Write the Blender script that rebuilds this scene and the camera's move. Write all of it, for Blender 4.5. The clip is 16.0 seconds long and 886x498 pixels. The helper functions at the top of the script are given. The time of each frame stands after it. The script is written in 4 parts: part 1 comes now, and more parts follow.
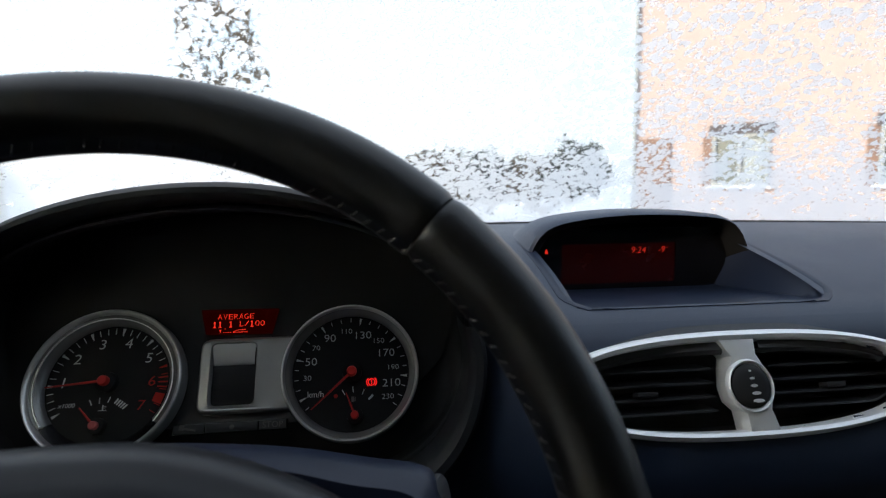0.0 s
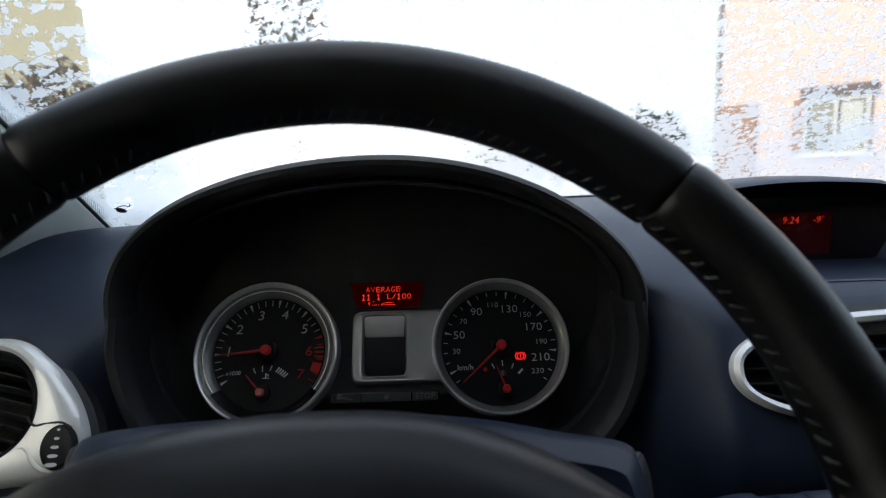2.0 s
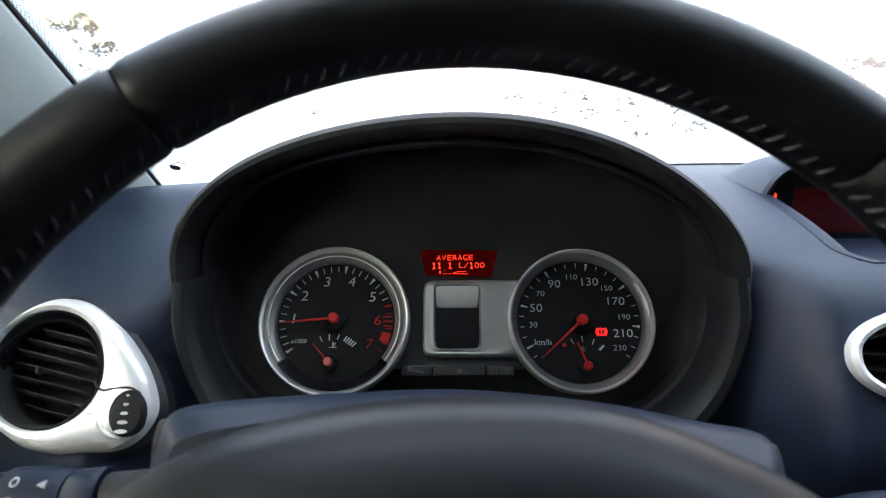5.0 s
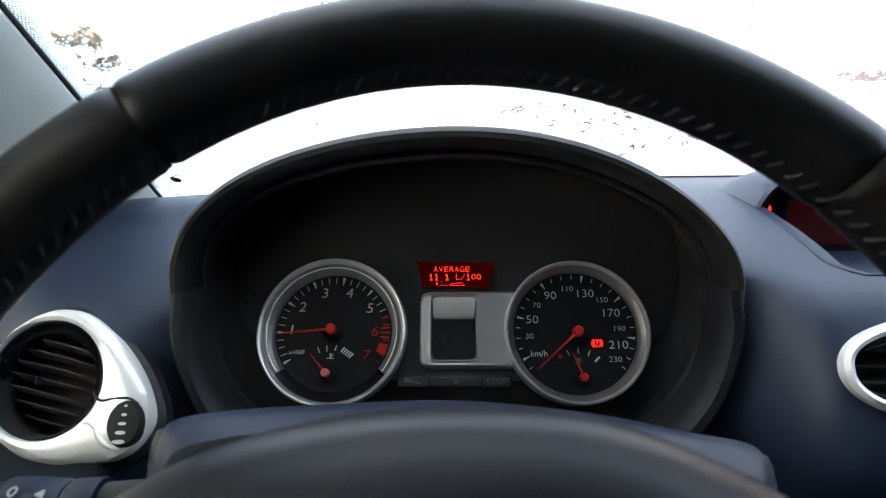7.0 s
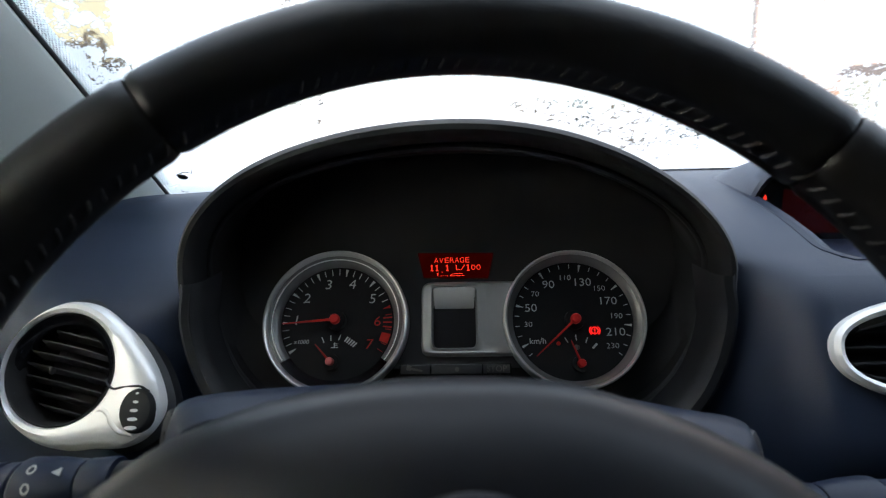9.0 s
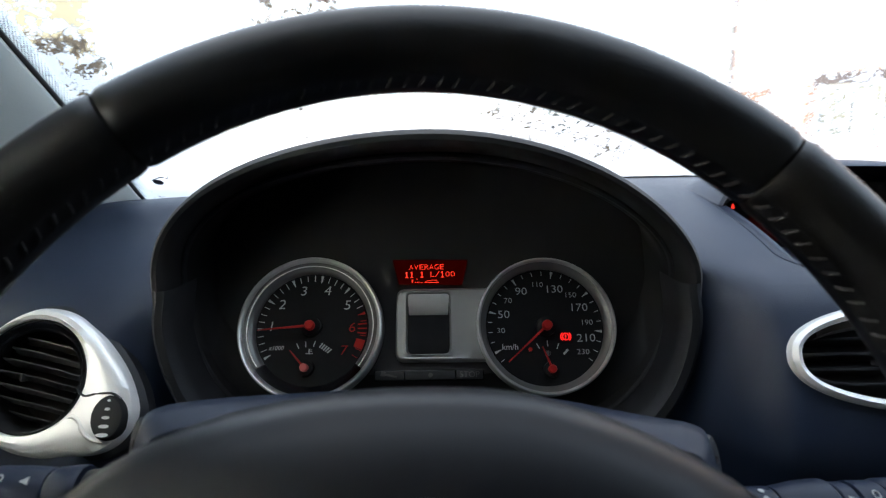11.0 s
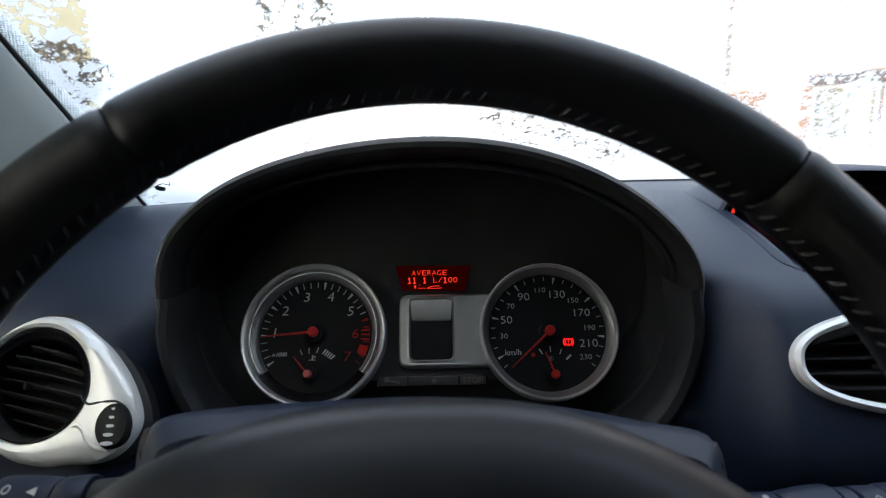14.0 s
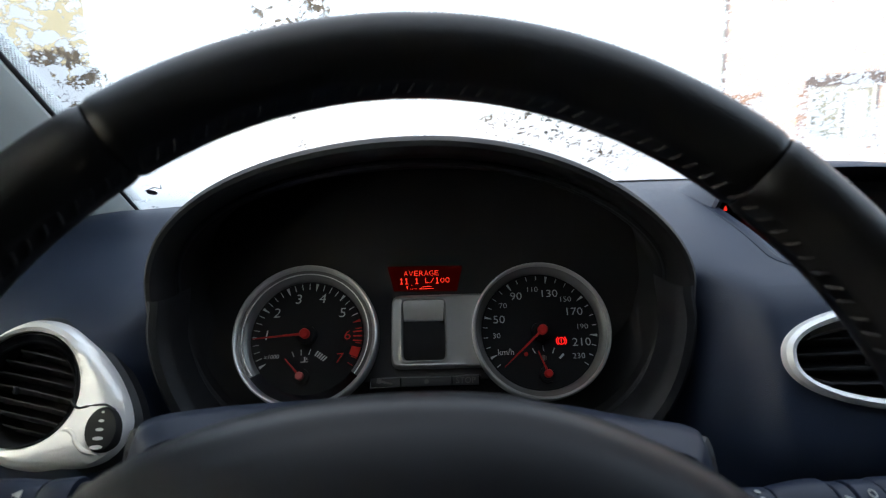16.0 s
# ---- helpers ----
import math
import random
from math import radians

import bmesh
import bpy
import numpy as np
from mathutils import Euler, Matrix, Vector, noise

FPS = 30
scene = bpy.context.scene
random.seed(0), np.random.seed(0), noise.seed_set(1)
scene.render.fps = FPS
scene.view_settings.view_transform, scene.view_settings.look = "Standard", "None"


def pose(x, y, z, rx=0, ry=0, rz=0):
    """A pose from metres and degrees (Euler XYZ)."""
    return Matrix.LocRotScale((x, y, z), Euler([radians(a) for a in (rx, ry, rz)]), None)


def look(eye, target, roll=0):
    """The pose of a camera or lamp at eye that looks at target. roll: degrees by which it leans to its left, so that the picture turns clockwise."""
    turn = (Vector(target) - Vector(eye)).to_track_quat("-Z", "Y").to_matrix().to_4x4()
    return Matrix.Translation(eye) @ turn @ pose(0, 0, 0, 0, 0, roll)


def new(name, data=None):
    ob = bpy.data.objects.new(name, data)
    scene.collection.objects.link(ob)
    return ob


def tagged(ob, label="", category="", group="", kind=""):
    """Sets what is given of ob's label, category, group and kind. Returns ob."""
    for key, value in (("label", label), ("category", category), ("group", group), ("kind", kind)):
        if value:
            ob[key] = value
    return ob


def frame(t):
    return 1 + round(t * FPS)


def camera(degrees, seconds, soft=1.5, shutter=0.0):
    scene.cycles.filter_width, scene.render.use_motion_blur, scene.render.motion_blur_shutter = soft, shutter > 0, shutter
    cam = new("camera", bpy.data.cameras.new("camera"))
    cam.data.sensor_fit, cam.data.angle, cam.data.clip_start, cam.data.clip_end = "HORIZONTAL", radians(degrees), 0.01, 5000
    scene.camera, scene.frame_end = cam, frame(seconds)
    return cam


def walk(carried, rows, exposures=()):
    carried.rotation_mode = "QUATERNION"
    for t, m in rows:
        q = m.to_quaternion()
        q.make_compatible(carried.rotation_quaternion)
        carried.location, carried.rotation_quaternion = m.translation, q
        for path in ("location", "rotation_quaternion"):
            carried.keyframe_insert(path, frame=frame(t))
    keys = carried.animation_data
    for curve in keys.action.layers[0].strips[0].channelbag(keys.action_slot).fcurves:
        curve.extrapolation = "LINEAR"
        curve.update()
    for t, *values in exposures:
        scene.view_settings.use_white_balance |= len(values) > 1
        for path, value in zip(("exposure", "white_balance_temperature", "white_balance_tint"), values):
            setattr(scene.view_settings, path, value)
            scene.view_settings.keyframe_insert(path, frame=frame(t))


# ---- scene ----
from mathutils import geometry

# ---------------------------------------------------------------- camera
cam = camera(77.0, 16.0, soft=1.2)
cam.data.dof.use_dof, cam.data.dof.focus_distance, cam.data.dof.aperture_fstop = True, 0.40, 10.0
ROWS = [
    (0, 0.0958, -0.1472, 1.0751, 83.68, 0.68, -6.85),
    (0.5, 0.0990, -0.1487, 1.0690, 82.82, 3.62, -4.44),
    (1, 0.0907, -0.1453, 1.0635, 82.07, 3.43, -3.76),
    (1.5, 0.0646, -0.1448, 1.0719, 82.90, 2.59, -2.31),
    (2, 0.0373, -0.1356, 1.0728, 81.38, 1.93, -0.24),
    (2.5, 0.0208, -0.1322, 1.0712, 80.30, 1.26, -0.20),
    (3, -0.0043, -0.1217, 1.0710, 78.35, 0.62, 1.48),
    (3.5, -0.0088, -0.1059, 1.0631, 77.61, 0.61, 1.90),
    (4, -0.0079, -0.1085, 1.0658, 77.86, 0.45, 1.51),
    (6.5, -0.0065, -0.1141, 1.0699, 78.56, 0.92, 1.32),
    (7, -0.0046, -0.1156, 1.0703, 79.26, 0.66, 1.37),
    (7.5, -0.0062, -0.1158, 1.0714, 79.33, 0.58, 1.15),
    (8, -0.0075, -0.1176, 1.0699, 79.30, 0.76, 1.26),
    (8.5, -0.0101, -0.1240, 1.0724, 80.32, 0.83, 1.84),
    (9, -0.0005, -0.1260, 1.0657, 79.29, 1.41, 1.81),
    (9.5, 0.0081, -0.1308, 1.0675, 79.07, 1.38, 0.71),
    (12, 0.0053, -0.1303, 1.0707, 79.65, 0.88, 0.25),
    (12.5, 0.0047, -0.1303, 1.0697, 79.79, 1.29, 0.52),
    (13, 0.0069, -0.1318, 1.0669, 80.24, 1.32, 0.86),
    (13.5, 0.0093, -0.1308, 1.0695, 79.94, 1.40, 0.91),
    (14, 0.0031, -0.1310, 1.0739, 79.57, 1.05, -0.02),
    (14.5, 0.0053, -0.1322, 1.0709, 80.22, 1.22, 0.34),
    (15, 0.0047, -0.1309, 1.0750, 79.79, 1.32, -0.24),
    (15.5, 0.0065, -0.1296, 1.0705, 79.90, 1.56, -0.20),
    (16, 0.0087, -0.1310, 1.0698, 80.14, 1.66, -0.18),
]
walk(cam, [(t, pose(x, y, z, rx, ry, rz)) for t, x, y, z, rx, ry, rz in ROWS],
     exposures=[(0.0, 1.62, 5850, 10), (0.5, 1.50, 5850, 10), (1.5, 1.65, 5850, 10), (2.0, 1.68, 5850, 10), (2.5, 2.05, 5850, 10), (3.0, 2.55, 5850, 10), (3.5, 2.95, 5850, 10), (4.0, 3.1, 5850, 10), (6.5, 3.1, 5850, 10), (7.0, 2.95, 5850, 10), (8.0, 2.72, 5850, 10), (9.0, 2.4, 5850, 10), (9.5, 2.55, 5850, 10), (12.0, 2.35, 5850, 10), (16.0, 2.15, 5850, 10)])


# ---------------------------------------------------------------- light
SUN_EL, SUN_AZ = 18.0, -108.0      # degrees; azimuth from straight ahead, clockwise
world = bpy.data.worlds.new("winter_sky")
scene.world = world
world.use_nodes = True
wn = world.node_tree.nodes
wn.clear()
sky = wn.new("ShaderNodeTexSky")
sky.sky_type = "NISHITA"
sky.sun_disc = False
sky.sun_elevation = radians(SUN_EL)
sky.sun_rotation = radians(SUN_AZ)
sky.dust_density, sky.air_density, sky.ozone_density = 3.0, 1.2, 1.0
bg = wn.new("ShaderNodeBackground")
bg.inputs["Strength"].default_value = 0.15
wo = wn.new("ShaderNodeOutputWorld")
veil = wn.new("ShaderNodeMix")
veil.data_type = "RGBA"
veil.inputs[0].default_value = 0.65
veil.inputs[7].default_value = (3.0, 3.1, 3.3, 1)
world.node_tree.links.new(sky.outputs[0], veil.inputs[6])
world.node_tree.links.new(veil.outputs[2], bg.inputs[0])
world.node_tree.links.new(bg.outputs[0], wo.inputs[0])
sun = new("sun", bpy.data.lights.new("sun", "SUN"))
sun.data.energy, sun.data.angle, sun.data.color = 1.5, radians(4.0), (1.0, 0.80, 0.58)
sd = Vector((math.sin(radians(SUN_AZ)) * math.cos(radians(SUN_EL)), math.cos(radians(SUN_AZ)) * math.cos(radians(SUN_EL)), math.sin(radians(SUN_EL))))
sun.matrix_world = look(sd * 30, (0, 0, 0))


# ---------------------------------------------------------------- materials
def nodes_of(name):
    m = bpy.data.materials.new(name)
    m.use_nodes = True
    n, l = m.node_tree.nodes, m.node_tree.links
    return m, n, l, n["Principled BSDF"]


def plain(name, col, rough=0.5, metal=0.0, spec=0.5, emit=None, power=0.0, vary=0.15, scale=40.0, bump=0.0, bump_scale=900.0, coat=0.0, rv=0.08):
    """Surface with a blotchy tone at one scale and a fine grain in relief at another."""
    m, n, l, b = nodes_of(name)
    b.inputs["Metallic"].default_value = metal
    b.inputs["Specular IOR Level"].default_value = spec
    b.inputs["Coat Weight"].default_value = coat
    tc = n.new("ShaderNodeTexCoord")
    nz = n.new("ShaderNodeTexNoise")
    nz.inputs["Scale"].default_value, nz.inputs["Detail"].default_value = scale, 5
    l.new(tc.outputs["Object"], nz.inputs["Vector"])
    mx = n.new("ShaderNodeMix")
    mx.data_type = "RGBA"
    mx.inputs[6].default_value = (*[c * (1 - vary) for c in col], 1)
    mx.inputs[7].default_value = (*[min(1, c * (1 + vary)) for c in col], 1)
    l.new(nz.outputs["Fac"], mx.inputs[0])
    l.new(mx.outputs[2], b.inputs["Base Color"])
    rr = n.new("ShaderNodeMapRange")
    rr.inputs[3].default_value, rr.inputs[4].default_value = max(0.02, rough - rv), min(1, rough + rv)
    l.new(nz.outputs["Fac"], rr.inputs[0])
    l.new(rr.outputs[0], b.inputs["Roughness"])
    if bump:
        g = n.new("ShaderNodeTexVoronoi")
        g.inputs["Scale"].default_value = bump_scale
        l.new(tc.outputs["Object"], g.inputs["Vector"])
        bp = n.new("ShaderNodeBump")
        bp.inputs["Strength"].default_value, bp.inputs["Distance"].default_value = bump, 0.0006
        l.new(g.outputs["Distance"], bp.inputs["Height"])
        l.new(bp.outputs[0], b.inputs["Normal"])
    if emit:
        b.inputs["Emission Color"].default_value = (*emit, 1)
        b.inputs["Emission Strength"].default_value = power
    return m


M_DASH = plain("grained_blue_grey_plastic", (0.0195, 0.029, 0.054), 0.48, bump=0.18, bump_scale=1800, scale=18)
M_SHROUD = plain("dark_blue_plastic", (0.012, 0.018, 0.037), 0.45, spec=0.35, bump=0.1, bump_scale=1500, scale=18)
M_HOOD = plain("grained_charcoal_plastic", (0.042, 0.039, 0.037), 0.55, bump=0.3, bump_scale=1200, scale=22)
M_COWL = plain("satin_charcoal_plastic", (0.017, 0.0175, 0.019), 0.52, bump=0.2, bump_scale=1700, scale=22)
M_PAD = plain("soft_black_plastic", (0.0065, 0.007, 0.0095), 0.40, spec=0.34, bump=0.06, bump_scale=1700, scale=16)
M_BLACK = plain("matt_black_plastic", (0.021, 0.0205, 0.020), 0.7, spec=0.3, scale=30)
M_UNDERSIDE = plain("dull_black_underside", (0.009, 0.009, 0.009), 0.95, spec=0.08, scale=80)
M_GLOSS = plain("smoked_black_plastic", (0.006, 0.006, 0.007), 0.22, scale=30)
M_LEATHER = plain("smooth_black_leather", (0.005, 0.005, 0.0052), 0.36, spec=0.4, bump=0.04, bump_scale=900, scale=60, vary=0.25)
M_LEATHER2 = plain("grained_black_leather", (0.007, 0.0064, 0.0058), 0.38, spec=0.42, bump=0.08, bump_scale=800, scale=60, vary=0.25)
M_THREAD = plain("dark_thread", (0.032, 0.030, 0.027), 0.8, scale=500, vary=0.4)
M_SILVER = plain("satin_silver_paint", (0.95, 0.95, 0.93), 0.30, metal=0.28, spec=0.8, rv=0.0, scale=60, vary=0.015)
M_RIM = plain("polished_silver", (0.64, 0.64, 0.62), 0.30, metal=0.75, scale=60, rv=0.03, vary=0.06)
M_BROW = plain("grey_satin_paint", (0.36, 0.36, 0.35), 0.4, metal=0.2, scale=60, vary=0.04, rv=0.03)
M_STEEL = plain("brushed_dark_silver", (0.29, 0.29, 0.28), 0.36, metal=0.5, scale=60, rv=0.03, vary=0.08)
M_CONE = plain("brushed_silver_ring", (0.24, 0.24, 0.23), 0.36, metal=0.7, scale=60, rv=0.03, vary=0.1)
M_PODTXT = plain("dim_red_segment", (0.2, 0.01, 0.0), 0.5, emit=(1, 0.03, 0.012), power=0.20)
M_DIAL = plain("dial_black", (0.009, 0.009, 0.009), 0.7, spec=0.1, scale=200)
M_WHITE = plain("dial_white_print", (0.40, 0.41, 0.40), 0.7, spec=0.1)
M_DIM = plain("dial_grey_print", (0.07, 0.062, 0.056), 0.6)
M_RED = plain("dial_red_print", (0.20, 0.012, 0.009), 0.7, spec=0.1, emit=(1, 0.05, 0.02), power=0.006)
M_NEEDLE = plain("red_needle", (0.20, 0.009, 0.008), 0.6, spec=0.12, emit=(1, 0.04, 0.025), power=0.005)
M_PINK = plain("pale_red_cap", (0.34, 0.08, 0.075), 0.6, spec=0.15)
M_LCD = plain("red_lcd_backlight", (0.012, 0.0, 0.0), 0.8, spec=0.03, emit=(1, 0.012, 0.004), power=0.0032)
M_LCD2 = plain("dim_red_screen", (0.015, 0.001, 0.001), 0.25, emit=(1, 0.02, 0.006), power=0.0013)
M_LCDTXT = plain("red_lcd_segment", (0.2, 0.01, 0.0), 0.5, emit=(1, 0.032, 0.010), power=0.34)
M_LAMP = plain("red_warning_light", (0.3, 0.0, 0.0), 0.5, emit=(1, 0.012, 0.008), power=0.32)
M_PILLAR = plain("pale_grey_trim", (0.68, 0.75, 0.74), 0.7, bump=0.05, bump_scale=800, scale=25, vary=0.06)
M_LINING = plain("grey_headlining", (0.20, 0.20, 0.20), 0.95, scale=60, vary=0.08)
M_DOOR = plain("dark_door_trim", (0.03, 0.031, 0.035), 0.6, scale=20)
M_SLAT = plain("slat_plastic", (0.045, 0.045, 0.047), 0.4, scale=40)
M_MARK = plain("white_marking", (0.7, 0.7, 0.7), 0.55)
M_FRIT = plain("black_enamel", (0.012, 0.012, 0.012), 0.5)
M_SNOW = plain("trodden_snow", (0.82, 0.84, 0.87), 0.8, scale=2.0, vary=0.06)
M_STUCCO = plain("salmon_stucco", (0.41, 0.32, 0.285), 0.9, scale=3.0, vary=0.08)
M_STUCCO2 = plain("ochre_stucco", (0.62, 0.50, 0.28), 0.9, scale=3.0, vary=0.08)
M_FRAME = plain("pale_window_frame", (0.27, 0.28, 0.27), 0.6, scale=12)
M_BOX_SHADE = plain("shutter_box_shadow", (0.055, 0.042, 0.042), 0.7, scale=9, vary=0.3)
M_DOOR_JAMB = plain("brown_door_wood_and_jamb_shade", (0.16, 0.085, 0.05), 0.6, scale=30)
M_PANE = plain("dark_window_glass", (0.09, 0.11, 0.105), 0.12, scale=3.0, vary=0.3)
M_CURTAIN = plain("grey_curtain", (0.30, 0.32, 0.31), 0.9, scale=8.0)
M_BARK = plain("dark_bark", (0.04, 0.03, 0.022), 0.9, scale=25, vary=0.4)
M_LEAF = plain("brown_winter_leaves", (0.11, 0.075, 0.035), 0.8, scale=6, vary=0.6)
M_HEDGE = plain("dark_evergreen", (0.035, 0.042, 0.03), 0.85, scale=6, vary=0.6)
M_ROOF = plain("snowy_roof", (0.7, 0.72, 0.75), 0.85, scale=2.0)


def glass_pane():
    m, n, l, b = nodes_of("clear_glass")
    n.remove(b)
    t, g, mx = n.new("ShaderNodeBsdfTransparent"), n.new("ShaderNodeBsdfGlossy"), n.new("ShaderNodeMixShader")
    t.inputs[0].default_value = (0.93, 0.96, 0.94, 1)
    g.inputs["Roughness"].default_value = 0.02
    mx.inputs[0].default_value = 0.03
    l.new(t.outputs[0], mx.inputs[1])
    l.new(g.outputs[0], mx.inputs[2])
    l.new(mx.outputs[0], n["Material Output"].inputs[0])
    return m


def frost_sheet(name, gaps, clear):
    """Crusted white ice with cracked clear gaps; gaps sets how much is clear."""
    m, n, l, b = nodes_of(name)
    n.remove(b)
    tc = n.new("ShaderNodeTexCoord")

    def tex(kind, scale, detail=3.0, rough=0.6):
        x = n.new(kind)
        x.inputs["Scale"].default_value = scale
        x.inputs["Detail"].default_value = detail
        x.inputs["Roughness"].default_value = rough
        l.new(tc.outputs["Object"], x.inputs["Vector"])
        return x

    def calc(op, a, c):
        x = n.new("ShaderNodeMath")
        x.operation = op
        for i, v in enumerate((a, c)):
            if isinstance(v, (int, float)):
                x.inputs[i].default_value = v
            else:
                l.new(v, x.inputs[i])
        return x.outputs[0]

    fine, mid, wide = tex("ShaderNodeTexNoise", 125, 4, 0.7), tex("ShaderNodeTexNoise", 40, 2), tex("ShaderNodeTexNoise", 7, 2)
    v = n.new("ShaderNodeTexVoronoi")
    v.feature = "DISTANCE_TO_EDGE"
    v.inputs["Scale"].default_value = 88
    # leafy edges: the crystal cells are pushed about by a finer noise
    push = n.new("ShaderNodeVectorMath")
    push.operation = "MULTIPLY_ADD"
    push.inputs[1].default_value = (0.012, 0.012, 0.012)
    l.new(tex("ShaderNodeTexNoise", 170, 2).outputs["Color"], push.inputs[0])
    l.new(tc.outputs["Object"], push.inputs[2])
    l.new(push.outputs[0], v.inputs["Vector"])
    height = calc("ADD", calc("MULTIPLY", fine.outputs["Fac"], 0.9), calc("MULTIPLY", mid.outputs["Fac"], 0.55))
    height = calc("ADD", height, calc("MULTIPLY", wide.outputs["Fac"], 0.3))
    height = calc("SUBTRACT", height, calc("MULTIPLY", v.outputs["Distance"], 0.9))
    # thicker crust along the lower edge, where nothing has thawed
    sep = n.new("ShaderNodeSeparateXYZ")
    l.new(tc.outputs["Object"], sep.inputs[0])
    low = n.new("ShaderNodeMapRange")
    low.inputs[1].default_value, low.inputs[2].default_value = 1.045, 1.14
    low.inputs[3].default_value, low.inputs[4].default_value = 0.20, 0.0
    l.new(sep.outputs["Z"], low.inputs[0])
    height = calc("SUBTRACT", height, low.outputs[0])
    # thinner crust on the passenger's side, where it has begun to thaw
    side = n.new("ShaderNodeMapRange")
    side.inputs[1].default_value, side.inputs[2].default_value = 0.16, 0.42
    side.inputs[3].default_value, side.inputs[4].default_value = 0.0, 0.045
    l.new(sep.outputs["X"], side.inputs[0])
    height = calc("ADD", height, side.outputs[0])
    mask = n.new("ShaderNodeMapRange")
    mask.inputs[1].default_value, mask.inputs[2].default_value = gaps, gaps + 0.09
    l.new(height, mask.inputs[0])
    tr, df = n.new("ShaderNodeBsdfTranslucent"), n.new("ShaderNodeBsdfDiffuse")
    tr.inputs[0].default_value = df.inputs[0].default_value = (0.96, 0.955, 0.95, 1)
    ice = n.new("ShaderNodeMixShader")
    ice.inputs[0].default_value = 0.25
    l.new(tr.outputs[0], ice.inputs[1])
    l.new(df.outputs[0], ice.inputs[2])
    cl = n.new("ShaderNodeBsdfTransparent")
    thin = n.new("ShaderNodeMixShader")
    thin.inputs[0].default_value = clear
    l.new(ice.outputs[0], thin.inputs[1])
    l.new(cl.outputs[0], thin.inputs[2])
    haze = n.new("ShaderNodeMixShader")
    haze.inputs[0].default_value = 0.94
    l.new(ice.outputs[0], haze.inputs[1])
    l.new(cl.outputs[0], haze.inputs[2])
    out = n.new("ShaderNodeMixShader")
    l.new(mask.outputs[0], out.inputs[0])
    l.new(thin.outputs[0], out.inputs[1])
    l.new(haze.outputs[0], out.inputs[2])
    l.new(out.outputs[0], n["Material Output"].inputs[0])
    return m


M_GLASS = glass_pane()
M_FROST = frost_sheet("window_frost", 0.725, 0.20)
M_FROST2 = frost_sheet("side_window_frost", 0.92, 0.02)


# ---------------------------------------------------------------- builders
def link_mesh(name, bm, mat, parent=None, label="", smooth=True):
    me = bpy.data.meshes.new(name)
    if smooth:
        for f in bm.faces:
            f.smooth = True
    bm.to_mesh(me)
    bm.free()
    me.materials.append(mat)
    if smooth:
        me.set_sharp_from_angle(angle=radians(38))
    ob = new(name, me)
    if parent:
        ob.parent = parent
    if label:
        tagged(ob, label)
    return ob


def part(name, bm, mat, parent, label="", smooth=True):
    return link_mesh(name, bm, mat, parent, label, smooth)


def thing(name, m, label, category, group="", kind=""):
    ob = new(name)
    ob.empty_display_size = 0.02
    ob.matrix_world = m
    return tagged(ob, label, category, group, kind)


def facing(x, y, z, tilt, yaw=0.0):
    """Frame with x to the right, y up along the face and z towards the driver; the face leans back by tilt."""
    return pose(x, y, z, 90 - tilt, 0, yaw)


def grid(rows, close_u=False, close_v=False):
    """Quads over a net of points, rows along v."""
    bm = bmesh.new()
    vs = [[bm.verts.new(p) for p in r] for r in rows]
    nr, nc = len(vs), len(vs[0])
    for i in range(nr if close_v else nr - 1):
        for j in range(nc if close_u else nc - 1):
            q = (vs[i][j], vs[i][(j + 1) % nc], vs[(i + 1) % nr][(j + 1) % nc], vs[(i + 1) % nr][j])
            bm.faces.new(q)
    bmesh.ops.recalc_face_normals(bm, faces=bm.faces)
    return bm


def lathe(profile, n=96, cx=0.0, cy=0.0, sx=1.0, sy=1.0, a0=0.0, a1=360.0):
    """Turned about local z: profile of (radius, height)."""
    full = abs(a1 - a0) >= 359.9
    k = n if full else n + 1
    rows = []
    for r, h in profile:
        rows.append([(cx + sx * r * math.cos(radians(a0 + (a1 - a0) * i / n)), cy + sy * r * math.sin(radians(a0 + (a1 - a0) * i / n)), h) for i in range(k)])
    return grid(rows, close_u=full)


def slab(outline, z0, z1, bevel=0.0, seg=2):
    """A plate with the outline (x, y), from z0 up to z1, with rounded upper edges."""
    bm = bmesh.new()
    lo = [bm.verts.new((x, y, z0)) for x, y in outline]
    hi = [bm.verts.new((x, y, z1)) for x, y in outline]
    n = len(lo)
    bm.faces.new(list(reversed(lo)))
    top = bm.faces.new(hi)
    for i in range(n):
        bm.faces.new((lo[i], lo[(i + 1) % n], hi[(i + 1) % n], hi[i]))
    bmesh.ops.recalc_face_normals(bm, faces=bm.faces)
    if bevel:
        bmesh.ops.bevel(bm, geom=list(top.edges), offset=bevel, segments=seg, affect="EDGES", profile=0.5)
    return bm


def box(x0, x1, y0, y1, z0, z1, bevel=0.0):
    bm = bmesh.new()
    bmesh.ops.create_cube(bm, size=1, matrix=Matrix.Translation(((x0 + x1) / 2, (y0 + y1) / 2, (z0 + z1) / 2)) @ Matrix.Diagonal((x1 - x0, y1 - y0, z1 - z0, 1)))
    if bevel:
        bmesh.ops.bevel(bm, geom=list(bm.edges), offset=bevel, segments=2, affect="EDGES", profile=0.5)
    return bm


